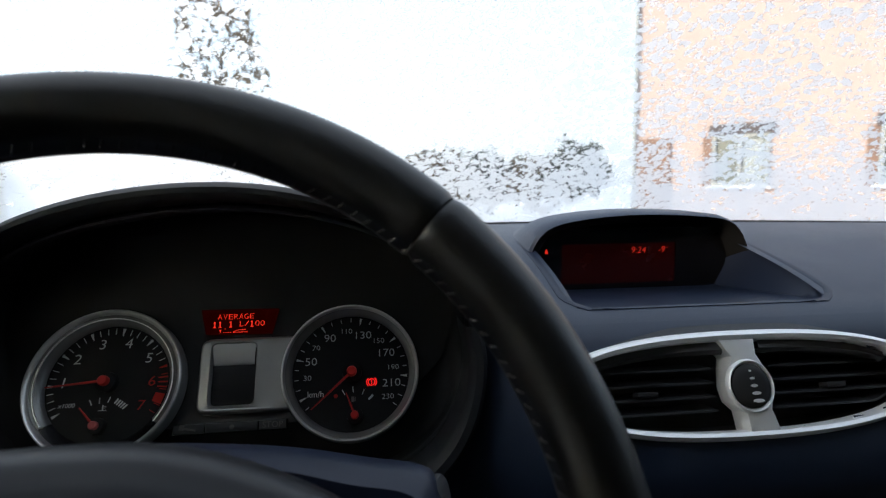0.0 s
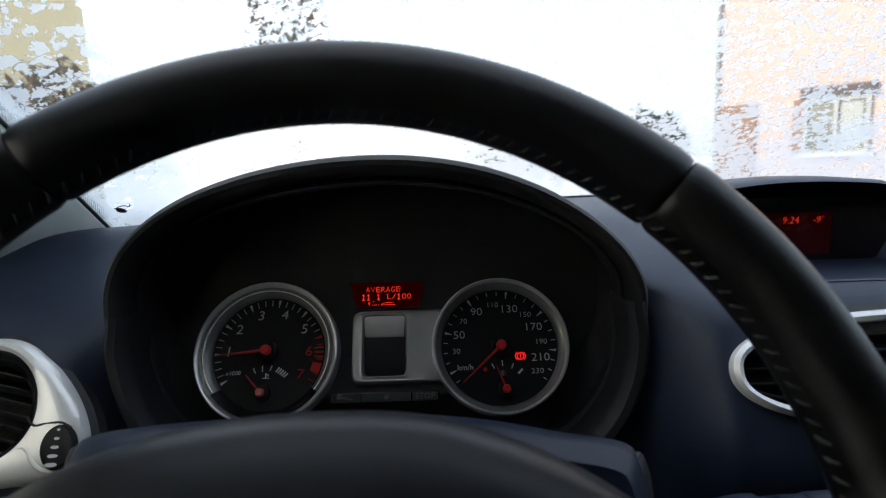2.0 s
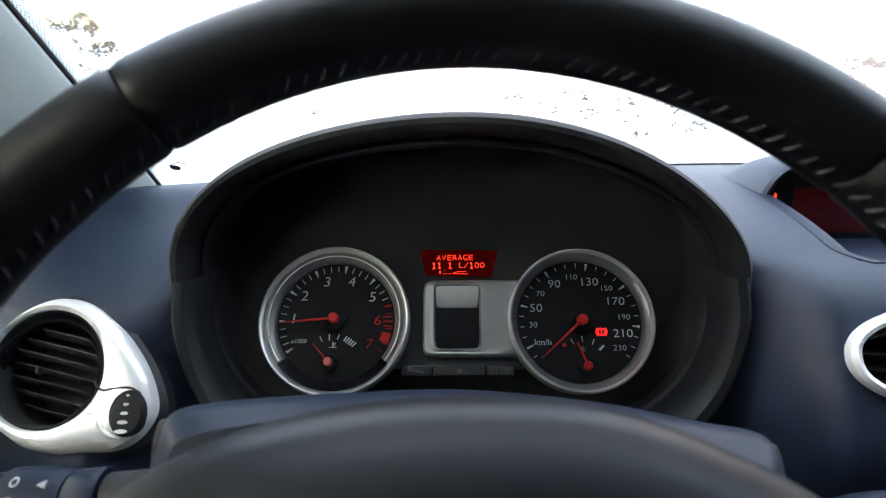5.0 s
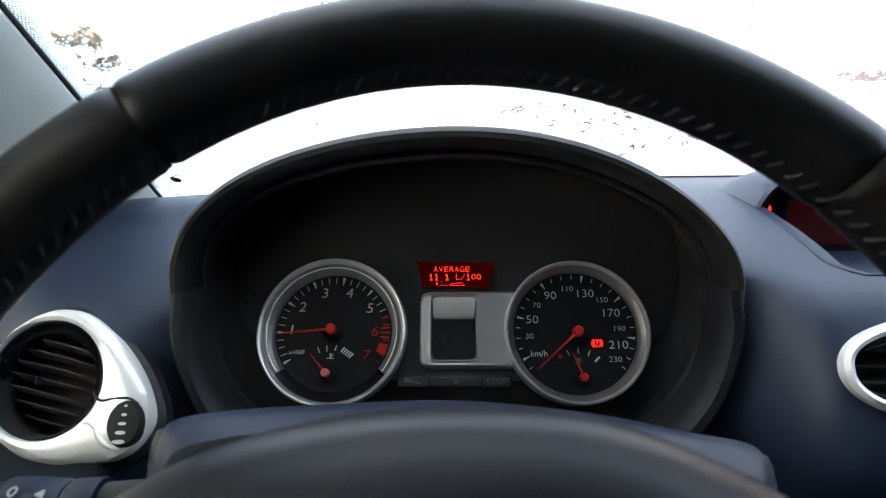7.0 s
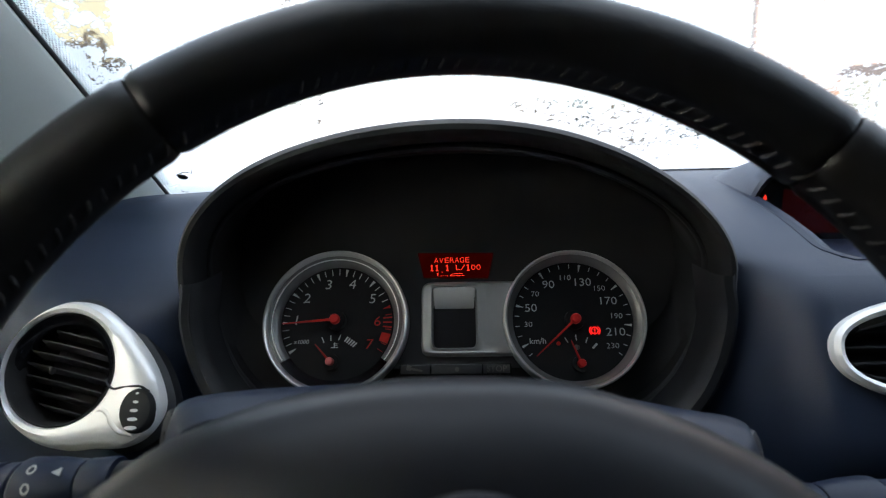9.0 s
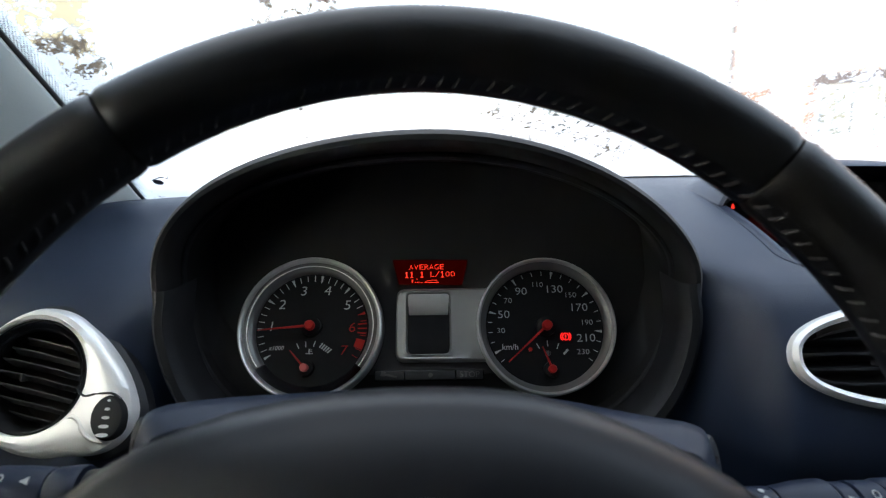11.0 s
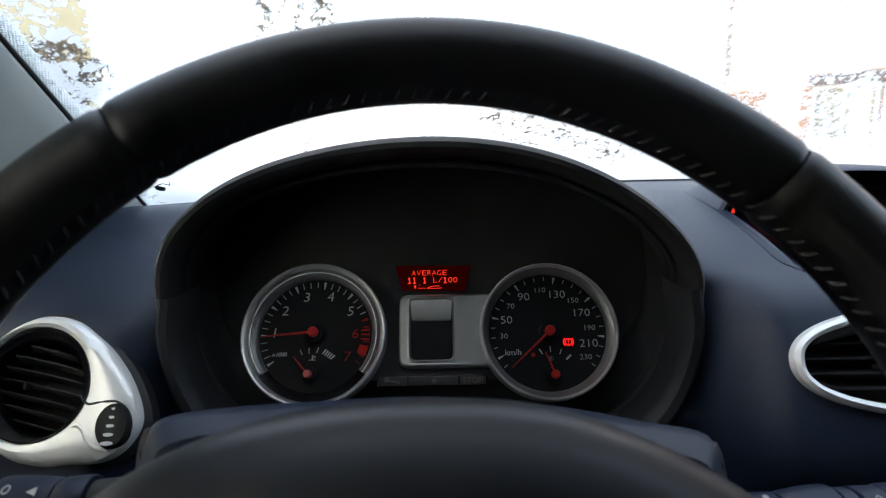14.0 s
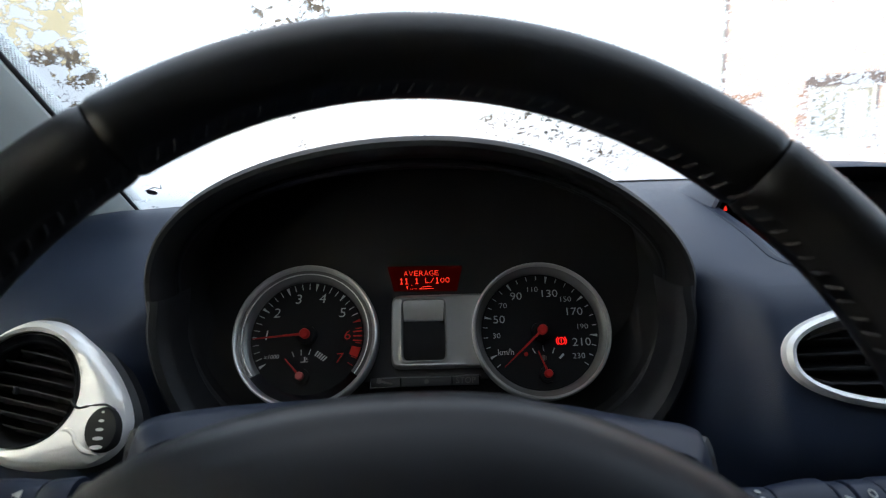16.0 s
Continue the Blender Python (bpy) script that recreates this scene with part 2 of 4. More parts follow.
def smooth_loop(points, n):
    """Closed smooth outline through points."""
    k = len(points)
    out = []
    for i in range(k):
        p0, p1, p2, p3 = (Vector(points[(i + d) % k]) for d in (-1, 0, 1, 2))
        for s in range(n):
            t = s / n
            out.append(tuple(0.5 * (2 * p1 + (p2 - p0) * t + (2 * p0 - 5 * p1 + 4 * p2 - p3) * t * t + (3 * p1 - p0 - 3 * p2 + p3) * t ** 3)))
    return out


def smooth_line(points, n):
    pts = [Vector(p) for p in points]
    pts = [2 * pts[0] - pts[1]] + pts + [2 * pts[-1] - pts[-2]]
    out = []
    for i in range(1, len(pts) - 2):
        p0, p1, p2, p3 = pts[i - 1:i + 3]
        for s in range(n):
            t = s / n
            out.append(0.5 * (2 * p1 + (p2 - p0) * t + (2 * p0 - 5 * p1 + 4 * p2 - p3) * t * t + (3 * p1 - p0 - 3 * p2 + p3) * t ** 3))
    return out + [pts[-2]]


def tube(points, radius, n=10, closed=False):
    pts = [Vector(p) for p in points]
    rows = []
    for i, p in enumerate(pts):
        a = pts[(i - 1) % len(pts)] if closed or i else pts[0]
        b = pts[(i + 1) % len(pts)] if closed or i < len(pts) - 1 else pts[-1]
        d = (b - a).normalized()
        u = d.cross(Vector((0.13, 0.31, 0.94))).normalized()
        v = d.cross(u)
        r = radius(i / max(1, len(pts) - 1)) if callable(radius) else radius
        rows.append([p + r * (math.cos(2 * math.pi * k / n) * u + math.sin(2 * math.pi * k / n) * v) for k in range(n)])
    bm = grid(rows, close_u=True, close_v=closed)
    if not closed:
        for r in (0, len(rows) - 1):
            bm.verts.ensure_lookup_table()
            bm.faces.new(bm.verts[r * n:(r + 1) * n])
    bmesh.ops.recalc_face_normals(bm, faces=bm.faces)
    return bm


def lettering(name, body, size, mat, parent, x, y, z, shear=0.0, wide=1.0, align="CENTER", angle=0.0, span=0.0, bold=0.0):
    cu = bpy.data.curves.new(name, "FONT")
    cu.body, cu.size, cu.shear, cu.align_x, cu.align_y = body, size, shear, align, "CENTER"
    cu.extrude = 0.00012
    cu.offset = bold
    cu.resolution_u = 3
    tmp = bpy.data.objects.new(name, cu)
    scene.collection.objects.link(tmp)
    me = bpy.data.meshes.new_from_object(tmp.evaluated_get(bpy.context.evaluated_depsgraph_get()))
    bpy.data.objects.remove(tmp)
    bpy.data.curves.remove(cu)
    if span:
        xs = [v.co.x for v in me.vertices]
        wide = span / (max(xs) - min(xs))
    me.transform(Matrix.Translation((x, y, z)) @ Matrix.Rotation(radians(angle), 4, "Z") @ Matrix.Diagonal((wide, 1, 1, 1)))
    me.name = name
    me.materials.clear()
    me.materials.append(mat)
    ob = new(name, me)
    ob.parent = parent
    return ob


# ---------------------------------------------------------------- outside
EYE = Vector((0.05, -0.13, 1.07))


def out_there(az, dist, z=0.0):
    return Vector((EYE.x + dist * math.sin(radians(az)), EYE.y + dist * math.cos(radians(az)), z))


g = bmesh.new()
N = 60
rows = []
for i in range(N + 1):
    rr = []
    for j in range(N + 1):
        fx, fy = (j / N * 2 - 1), (i / N * 2 - 1)
        x, y = 900 * fx * abs(fx) ** 2.5, 900 * fy * abs(fy) ** 2.5
        rr.append((x, y, 0.12 * noise.noise(Vector((x * 0.15, y * 0.15, 0))) * min(1, (x * x + y * y) / 60)))
    rows.append(rr)
tagged(link_mesh("ground", grid(rows), M_SNOW), "snow-covered yard and lane in front of the car", "ground", kind="structure")


def window_at(house, x, z, w, h, shut=False):
    fr = bmesh.new()
    for b in ((x - w / 2, x + w / 2, z, z + 0.07), (x - w / 2, x + w / 2, z + h - 0.07, z + h), (x - w / 2, x - w / 2 + 0.07, z + 0.07, z + h - 0.07), (x + w / 2 - 0.07, x + w / 2, z + 0.07, z + h - 0.07), (x - 0.035, x + 0.035, z + 0.07, z + h - 0.07)):
        bmesh.ops.create_cube(fr, size=1, matrix=Matrix.Translation(((b[0] + b[1]) / 2, -0.02, (b[2] + b[3]) / 2)) @ Matrix.Diagonal((b[1] - b[0], 0.09, b[3] - b[2], 1)))
    win = part("window", fr, M_FRAME, house, "pale grey window frame", smooth=False)
    for u in (x - w / 4, x + w / 4):
        part("pane", box(u - w / 4 + 0.045, u + w / 4 - 0.045, 0.0, 0.03, z + 0.06, z + h - 0.06), M_PANE, win, smooth=False)
    # band over the window: the shutter box's shadow is put into its dark colour
    part("shutter_shade", box(x - w / 2 - 0.06, x + w / 2 + 0.06, -0.09, 0.02, z + h, z + h + 0.20), M_BOX_SHADE, win, "shutter box, its shadow put into the dark colour", smooth=False)
    # brown strip stands in for the shadow of the left reveal
    part("jamb_shade", box(x - w / 2 - 0.17, x - w / 2 - 0.005, -0.06, 0.02, z, z + h - 0.004), M_DOOR_JAMB, win, "brown strip for the shadow in the window reveal", smooth=False)
    part("sill", box(x - w / 2 - 0.08, x + w / 2 + 0.08, -0.14, 0.02, z - 0.06, z), M_ROOF, win, smooth=False)
    part("curtain", box(x + 0.05, x + w / 2 - 0.12, -0.006, -0.002, z + 0.08, z + h - 0.1), M_CURTAIN, win, smooth=False)


def house(name, a, b, high, mat, label):
    """Long front from a to b on the ground, with depth behind and a roof."""
    d = (b - a).normalized()
    m = Matrix.Translation(a) @ Matrix.Rotation(math.atan2(d.y, d.x), 4, "Z")
    h = thing(name, m, label, "house")
    L = (b - a).length
    part("wall", box(0, L, 0.02, 7.0, -0.5, high), mat, h, smooth=False)
    r = bmesh.new()
    p = [(-0.4, -0.5, high), (L + 0.4, -0.5, high), (L + 0.4, 7.5, high), (-0.4, 7.5, high), (-0.4, 3.5, high + 2.8), (L + 0.4, 3.5, high + 2.8)]
    v = [r.verts.new(q) for q in p]
    for f in ((0, 1, 5, 4), (2, 3, 4, 5), (0, 4, 3), (1, 2, 5), (0, 3, 2, 1)):
        r.faces.new([v[k] for k in f])
    bmesh.ops.recalc_face_normals(r, faces=r.faces)
    part("roof", r, M_ROOF, h, smooth=False)
    return h


A, B = out_there(25.6, 13.2), out_there(62, 12.6)
hs = house("house", A, B, 6.4, M_STUCCO, "salmon rendered house with brown-edged windows")
dirn = (B - A).normalized()


def along(az):
    """Distance along the front of the salmon house seen in the direction az."""
    s, c = math.sin(radians(az)), math.cos(radians(az))
    p = A - EYE
    return -(p.x * c - p.y * s) / (dirn.x * c - dirn.y * s)


for az, w in ((34.9, 1.02), (47.2, 1.02), (58, 1.02)):
    window_at(hs, along(az), 1.04, w, 1.00)
dx = along(27.6)
dr = part("door", box(dx - 0.36, dx + 0.36, -0.05, 0.03, 0.0, 2.05), M_DOOR_JAMB, hs, "brown wooden door", smooth=False)
part("downpipe", tube([(0.08, -0.06, 0), (0.08, -0.06, 6.3)], 0.04, 8), M_CURTAIN, hs, "grey downpipe at the house corner")
a2, b2 = out_there(-62, 13), out_there(-31, 15)
h2 = house("house", a2, b2, 5.5, M_STUCCO2, "ochre rendered house behind bare branches")
L2 = (b2 - a2).length
for k in (0.3, 0.55, 0.8):
    window_at(h2, L2 * k, 1.4, 1.1, 1.3)


def leafy(name, at, base, r, count, mat, size, label, cat, squash=1.0, trunk=True, seed=1):
    rnd = random.Random(seed)
    t = thing(name, Matrix.Translation(at), label, cat)
    if trunk:
        bm = tube([(0, 0, -0.1), (0.05, 0, base * 0.6), (0, 0.06, base), (0.05, 0, base + r)], lambda f: 0.13 * (1 - 0.75 * f), 9)
        part("trunk", bm, M_BARK, t)
        for i in range(11):
            a, e = rnd.uniform(0, 6.28), rnd.uniform(0.2, 1.1)
            p0 = Vector((0, 0, base * rnd.uniform(0.75, 1.0) + 0.3 * i * r / 11))
            d = Vector((math.cos(a) * math.cos(e), math.sin(a) * math.cos(e), math.sin(e)))
            p2 = p0 + d * r * rnd.uniform(0.7, 1.1)
            pm = (p0 + p2) / 2 + Vector((0, 0, -0.08))
            part("limb", tube([p0, pm, p2], lambda f: 0.045 * (1 - 0.8 * f), 6), M_BARK, t)
    bm = bmesh.new()
    for i in range(count):
        d = Vector((rnd.gauss(0, 1), rnd.gauss(0, 1), rnd.gauss(0, 1))).normalized() * r * rnd.uniform(0.25, 1) ** 0.5
        d *= 0.75 + 0.45 * noise.noise(d * 1.7 / r + Vector((seed, 0, 0)))
        c = Vector((d.x, d.y, base + r * 0.7 * squash + d.z * squash))
        q = Euler((rnd.uniform(0, 6), rnd.uniform(0, 6), rnd.uniform(0, 6))).to_matrix()
        s = size * rnd.uniform(0.5, 1.4)
        bm.faces.new([bm.verts.new(c + q @ Vector(p)) for p in ((-s, 0, 0), (0, -s * 0.4, s * 0.1), (s, 0, 0), (0, s * 0.4, s * 0.1))])
    tagged(part("crown", bm, mat, t, smooth=False), kind="stuff")
    if cat == "shrub":
        tagged(t, group="shrubs in the yard")
    return t


leafy("tree", out_there(-14.2, 12), 2.4, 1.3, 800, M_LEAF, 0.10, "slim garden tree with dark sparse brown leaves", "tree", 1.6, seed=3)
leafy("tree", out_there(-33.5, 9.5), 1.6, 0.72, 600, M_LEAF, 0.085, "small brown-leaved tree before an ochre house", "tree", 1.0, seed=5)
leafy("shrub", out_there(6.5, 15), 0.5, 1.35, 1300, M_LEAF, 0.11, "brown winter shrub in the snow", "shrub", 0.8, False, seed=7)
leafy("shrub", out_there(11, 16), 0.5, 1.35, 1300, M_HEDGE, 0.11, "dark evergreen shrub in the snow", "shrub", 0.8, False, seed=8)
leafy("shrub", out_there(16, 15), 0.5, 1.2, 1200, M_LEAF, 0.11, "brown winter shrub in the snow", "shrub", 0.8, False, seed=12)
leafy("shrub", out_there(20.5, 14), 0.7, 1.05, 1100, M_HEDGE, 0.10, "dark evergreen bush beside the house corner", "shrub", 1.0, False, seed=9)
leafy("shrub", out_there(-3, 22), -0.05, 1.2, 700, M_HEDGE, 0.13, "low dark evergreen shrub in the snow", "shrub", 0.6, False, seed=11)

# ---------------------------------------------------------------- car shell
X_MID = 0.36


def base_y(x):
    return 0.60 - 0.237 * ((x - 0.30) / 0.562) ** 2


def screen_point(x, k):
    """Point on the windscreen: x along its lower edge, k metres of rise."""
    s = (x - 0.30) / 0.562
    return Vector((x - 0.28 * k * s, base_y(x) - 1.667 * k, 1.026 + k))


SX0, SX1, RISE = -0.262, 0.96, 0.40
ws = thing("windshield", Matrix.Identity(4), "frost-covered car windscreen with a dotted black edge", "windscreen", kind="structure")
NX, NK = 60, 20
inner = [[screen_point(SX0 + (SX1 - SX0) * j / NX, RISE * i / NK) for j in range(NX + 1)] for i in range(NK + 1)]
nrm = Vector((0, 0.51, 0.86))
bm = grid([[p for p in r] for r in inner])
pane = part("pane", bm, M_GLASS, ws)
pane.visible_shadow = False
tagged(part("frost", grid([[screen_point(p.x, -0.014) + nrm * 0.005 for p in inner[0]]] + [[p + nrm * 0.005 for p in r] for r in inner]), M_FROST, ws, "thick white crust of ice, cracked open in places"), kind="stuff")
# dotted edge along the pillar
bm = bmesh.new()
for i in range(380):
    k = 0.012 + RISE * 0.9 * i / 380
    for j in range(6):
        x = SX0 + 0.0020 + 0.00115 * j + (0.00057 if i % 2 else 0)
        c = screen_point(x, k) - nrm * 0.0015
        r = 0.00062 * (1.10 - 0.10 * j)
        u, w = Vector((1, 0, 0)), Vector((0, -0.86, 0.51))
        bm.faces.new([bm.verts.new(c + r * (math.cos(a * math.pi / 3) * u + math.sin(a * math.pi / 3) * w)) for a in range(6)])
tagged(part("frit_dots", bm, M_FRIT, ws), kind="stuff")
part("frit_spot", lathe([(0.0, 0.0008), (0.004, 0.0006), (0.0042, 0.0)], 20), M_FRIT, ws).matrix_local = Matrix.Translation((-0.232, 0.333, 1.044)) @ nrm.to_track_quat("Z", "Y").to_matrix().to_4x4() @ Matrix.Rotation(math.pi, 4, "X")

part("pillar_seal", tube([screen_point(SX0 + 0.0015, RISE * i / 30) - nrm * 0.002 for i in range(31)], 0.0016, 8), M_FRIT, ws, "black rubber seal")
part("lower_seal", tube([screen_point(SX0 + 0.002 + (SX1 - SX0 - 0.004) * i / 60, 0.0022) - nrm * 0.003 for i in range(61)], 0.0018, 8), M_FRIT, ws, "black rubber seal")
part("crack", tube(smooth_line([(-0.2345, 0.327, 1.0455), (-0.2275, 0.328, 1.0480), (-0.2215, 0.327, 1.0470), (-0.2200, 0.324, 1.0500)], 5), 0.0004, 6), M_FRIT, ws)
# pillar trims
for side, name in ((-1, "wall_pillar_left"), (1, "wall_pillar_right")):
    rows = []
    for i in range(25):
        k = -0.06 + (RISE + 0.08) * i / 24
        p = screen_point(SX0 if side < 0 else SX1, k) + Vector((0, 0, -0.002))
        r = []
        wide = -0.05 - 0.30 * max(0, k)
        for a, b, cc in ((-0.004, 0.02, 0.004), (0.001, 0.0, -0.004), (-0.004, -0.012, -0.009), (-0.03, -0.045, -0.016), (-0.065, -0.085, -0.024), (-0.085 + wide, -0.09, -0.01), (-0.09 + wide, -0.05, 0.02), (-0.03, 0.04, 0.03)):
            r.append(p + Vector((-side * a, b, cc)))
        rows.append(r)
    tagged(link_mesh(name, grid(rows, close_u=True), M_PILLAR), "pale grey plastic trim of the windscreen pillar", "pillar trim", kind="structure")

tagged(link_mesh("ceiling", box(-0.40, 1.12, -1.95, -0.06, 1.43, 1.47), M_LINING), "grey fabric headlining of the car", "ceiling", kind="structure")
tagged(link_mesh("floor", box(-0.40, 1.12, -1.95, 0.75, 0.26, 0.30), M_DOOR), "dark carpet floor of the car", "floor", kind="structure")
# unseen rear closed by an added dark wall, which lets in no light
tagged(link_mesh("wall_rear", box(-0.40, 1.12, -2.0, -1.95, 0.26, 1.47), M_DOOR), "plain dark wall closing off the unseen cabin rear", "wall", kind="structure")
tagged(link_mesh("wall_front", box(-0.40, 1.12, 0.62, 0.66, 0.26, 1.015), M_DOOR), "dark bulkhead behind the dashboard", "wall", kind="structure")


def upright_sheet(x0, x1, outline):
    """Upright slab between x0 and x1 over an outline of (y, z)."""
    bm = bmesh.new()
    lo, hi = [[bm.verts.new((x, y, z)) for y, z in outline] for x in (x0, x1)]
    bm.faces.new(lo)
    bm.faces.new(hi[::-1])
    for i in range(len(lo)):
        j = (i + 1) % len(lo)
        bm.faces.new((lo[j], lo[i], hi[i], hi[j]))
    bmesh.ops.recalc_face_normals(bm, faces=bm.faces)
    return bm


for x, nm, y0 in ((-0.40, "wall_left", -0.58), (1.07, "wall_right", -0.15)):
    tagged(link_mesh(nm, box(x, x + 0.04, -1.95, 0.62, 0.30, 0.985), M_DOOR), "dark plastic door panel of the car", "door panel", kind="structure")
    # unseen blank side, added to hold back daylight; y0 sets how much enters
    tagged(link_mesh(nm + "_light_block", box(x, x + 0.04, -1.95, y0, 0.985, 1.43), M_LINING), "unseen blank side behind the door window, holding back daylight", "trim", kind="structure")
    top = min(1.41, 1.026 + (0.363 - y0) * 0.6 + 0.02)
    shape = [(y0, 0.985), (0.42, 0.985), (0.38, 1.02), (0.363 - (top - 1.046) / 0.6, top), (y0, top)]
    sw = link_mesh("window_" + nm[5:], upright_sheet(x + 0.018, x + 0.022, shape), M_GLASS, smooth=False)
    sw.visible_shadow = False
    tagged(sw, "frosted door window of the car", "window", kind="structure")
    tagged(part("frost", upright_sheet(x + 0.012, x + 0.0125, shape), M_FROST2, sw, smooth=False), kind="stuff")

# ---------------------------------------------------------------- dashboard
VENT_C = facing(0.331, 0.171, 0.936, 22)
VENT_L = facing(-0.2, 0.185, 0.92, 26)
VC_INV, VL_INV = VENT_C.inverted(), VENT_L.inverted()
LEFT = [(0.60, 1.024), (0.46, 1.029), (0.37, 1.026), (0.30, 1.010), (0.245, 0.988), (0.209, 0.965), (0.187, 0.925), (0.172, 0.895), (0.17, 0.86), (0.20, 0.78), (0.25, 0.62), (0.30, 0.32)]
RIGHT = [(0.60, 1.024), (0.46, 1.029), (0.36, 1.026), (0.285, 1.012), (0.228, 0.995), (0.192, 0.977), (0.171, 0.936), (0.158, 0.895), (0.165, 0.86), (0.20, 0.78), (0.25, 0.62), (0.30, 0.32)]
HX, HZ, HA, HB, HL = -0.007, 0.985, 0.174, 0.0952, 0.130     # mouth of the instrument hood


def dash_profile(x):
    w = min(1, max(0, (x + 0.05) / 0.25))
    w = w * w * (3 - 2 * w)
    pts = []
    for (a, b), (c, d) in zip(LEFT, RIGHT):
        y, z = a + (c - a) * w, b + (d - b) * w
        near = min(1, max(0, (0.213 - abs(x - HX)) / 0.050))
        near = near * near * (3 - 2 * near)
        if z > 0.80:
            y += near * max(0, 0.224 - y)
        k = max(0, (y - 0.28) / 0.32)
        pts.append((x, y + k * (base_y(x) + 0.015 - 0.60), z))
    return smooth_line(pts, 11)


def in_pod(x, y):
    return 0.2175 < y < 0.362 and 0.233 < x < 0.424


def kept(p):
    if abs(p.z - 0.99) < 0.2 and p.y < 0.42:
        dx, dz = (p.x - HX) / (HA - 0.002), (p.z - HZ)
        dz /= (HB + 0.005) if dz > 0 else 0.136
        e = 2 if dz > 0 else 2.9
        if abs(dx) ** e + abs(dz) ** e < 1:
            return False
    q = VC_INV @ p
    if abs(q.z) < 0.05 and (q.x / 0.126) ** 2 + ((q.y - 0.0115) / 0.031) ** 2 < 1:
        return False
    q = VL_INV @ p
    if abs(q.z) < 0.05 and (q.x + 0.048) ** 2 + (q.y - 0.015) ** 2 < 0.034 ** 2:
        return False
    return not in_pod(p.x, p.y)


dash = thing("dashboard", Matrix.Identity(4), "blue-grey grained plastic dashboard under the windscreen", "dashboard")
rows = [dash_profile(-0.40 + 1.50 * i / 330) for i in range(331)]
bm = grid(rows)
bmesh.ops.delete(bm, geom=[f for f in bm.faces if not kept(f.calc_center_median())], context="FACES")
for f in bm.faces:
    if f.calc_center_median().y > 0.2 and f.normal.z < 0:
        f.normal_flip()
part("body", bm, M_DASH, dash)


def ring_y(a, bt, bb, y, lo, hi, n=96, cx=HX, cz=HZ):
    """Ring in the plane y: rounder shoulder on the left above, tighter on the right, square below."""
    out = []
    for i in range(n + 1):
        t = radians(lo + (hi - lo) * i / n)
        c, s = math.cos(t), math.sin(t)
        e = 2 - 0.2 * c if s > 0 else 2.9
        k = (abs(c) ** e + abs(s) ** e) ** (-1 / e)
        out.append((cx + a * k * c, y, cz + (bt if s > 0 else bb) * k * s))
    return out


# hood over the instruments: outer shell and rolled lip
hood_rows = [ring_y(*r, -6, 186) for r in (
    (HA - 0.0085, HB - 0.014, HL, 0.240), (HA - 0.0085, HB - 0.0115, HL, 0.216), (HA - 0.0075, HB - 0.0090, HL, 0.2095), (HA - 0.0055, HB - 0.0062, HL, 0.2068), (HA - 0.003, HB - 0.0030, HL, 0.2065), (HA - 0.001, HB - 0.0008, HL, 0.2085),
    (HA, HB, HL, 0.2125), (HA + 0.0005, HB - 0.0005, HL, 0.219), (HA + 0.003, HB - 0.005, HL, 0.25), (HA + 0.010, HB - 0.018, HL, 0.30), (HA + 0.020, HB - 0.036, HL, 0.36), (HA + 0.028, HB - 0.056, HL, 0.42), (HA + 0.03, HB - 0.075, HL, 0.47))]
# inner rows get a black of their own for the shade under the lip
part("hood_underside", grid(hood_rows[:5]), M_BLACK, dash, "underside of the instrument hood, blackened for shade")
part("instrument_hood", grid(hood_rows[4:]), M_HOOD, dash, "charcoal plastic hood with a rolled lip")


def cowl_ring(grow, y, n=96):
    """Lower half of the mouth: nearly square below, drawn in a little where it meets the hood."""
    out = []
    for i in range(n + 1):
        t = radians(180 + 180 * i / n)
        c, s = math.cos(t), math.sin(t)
        k = (abs(c) ** 2.9 + abs(s) ** 2.9) ** (-1 / 2.9)
        dz = (0.138 + grow) * k * s
        a = HA + 0.0010 + grow - 0.0045 * math.exp(-(dz / 0.016) ** 2)
        out.append((HX + a * k * c, y, HZ + dz - 0.001))
    return out



cowl_rows = [cowl_ring(*r) for r in ((-0.0125, 0.240), (-0.0122, 0.214), (-0.0110, 0.2075), (-0.0080, 0.2035), (-0.0035, 0.2025), (-0.0010, 0.2045), (0.0, 0.209), (0.0005, 0.225), (0.001, 0.27))]
part("instrument_cowl", grid(cowl_rows), M_COWL, dash, "charcoal plastic lower surround")

# ---------------------------------------------------------------- instruments
CL = facing(0, 0.252, 0.95, 29)
cluster = thing("instrument_cluster", CL, "black instrument cluster with two silver-ringed dials", "instrument cluster")
CLI = CL.inverted()
fun = [ring_y(a, bt, bb, y, 0, 360, 128) for a, bt, bb, y in ((0.1660, 0.0840, 0.1290, 0.242), (0.1655, 0.0800, 0.1270, 0.236), (0.1640, 0.0775, 0.1250, 0.2352), (0.1625, 0.0760, 0.1230, 0.237), (0.1620, 0.0750, 0.1220, 0.245))]
deep = ring_y(0.160, 0.074, 0.119, 0.30, 0, 360, 128)
rows = [[CLI @ Vector(p) for p in r] for r in fun]
rows.append([Vector(((CLI @ Vector(p)).x, (CLI @ Vector(p)).y + 0.012, -0.006)) for p in deep])
part("surround", grid(rows), M_BLACK, cluster, "matt black surround")
part("mask", slab([((CLI @ Vector(p)).x * 1.012, (CLI @ Vector(p)).y + 0.0135 if (CLI @ Vector(p)).y > 0 else (CLI @ Vector(p)).y + 0.010) for p in deep[:-1]], -0.012, -0.004), M_BLACK, cluster)
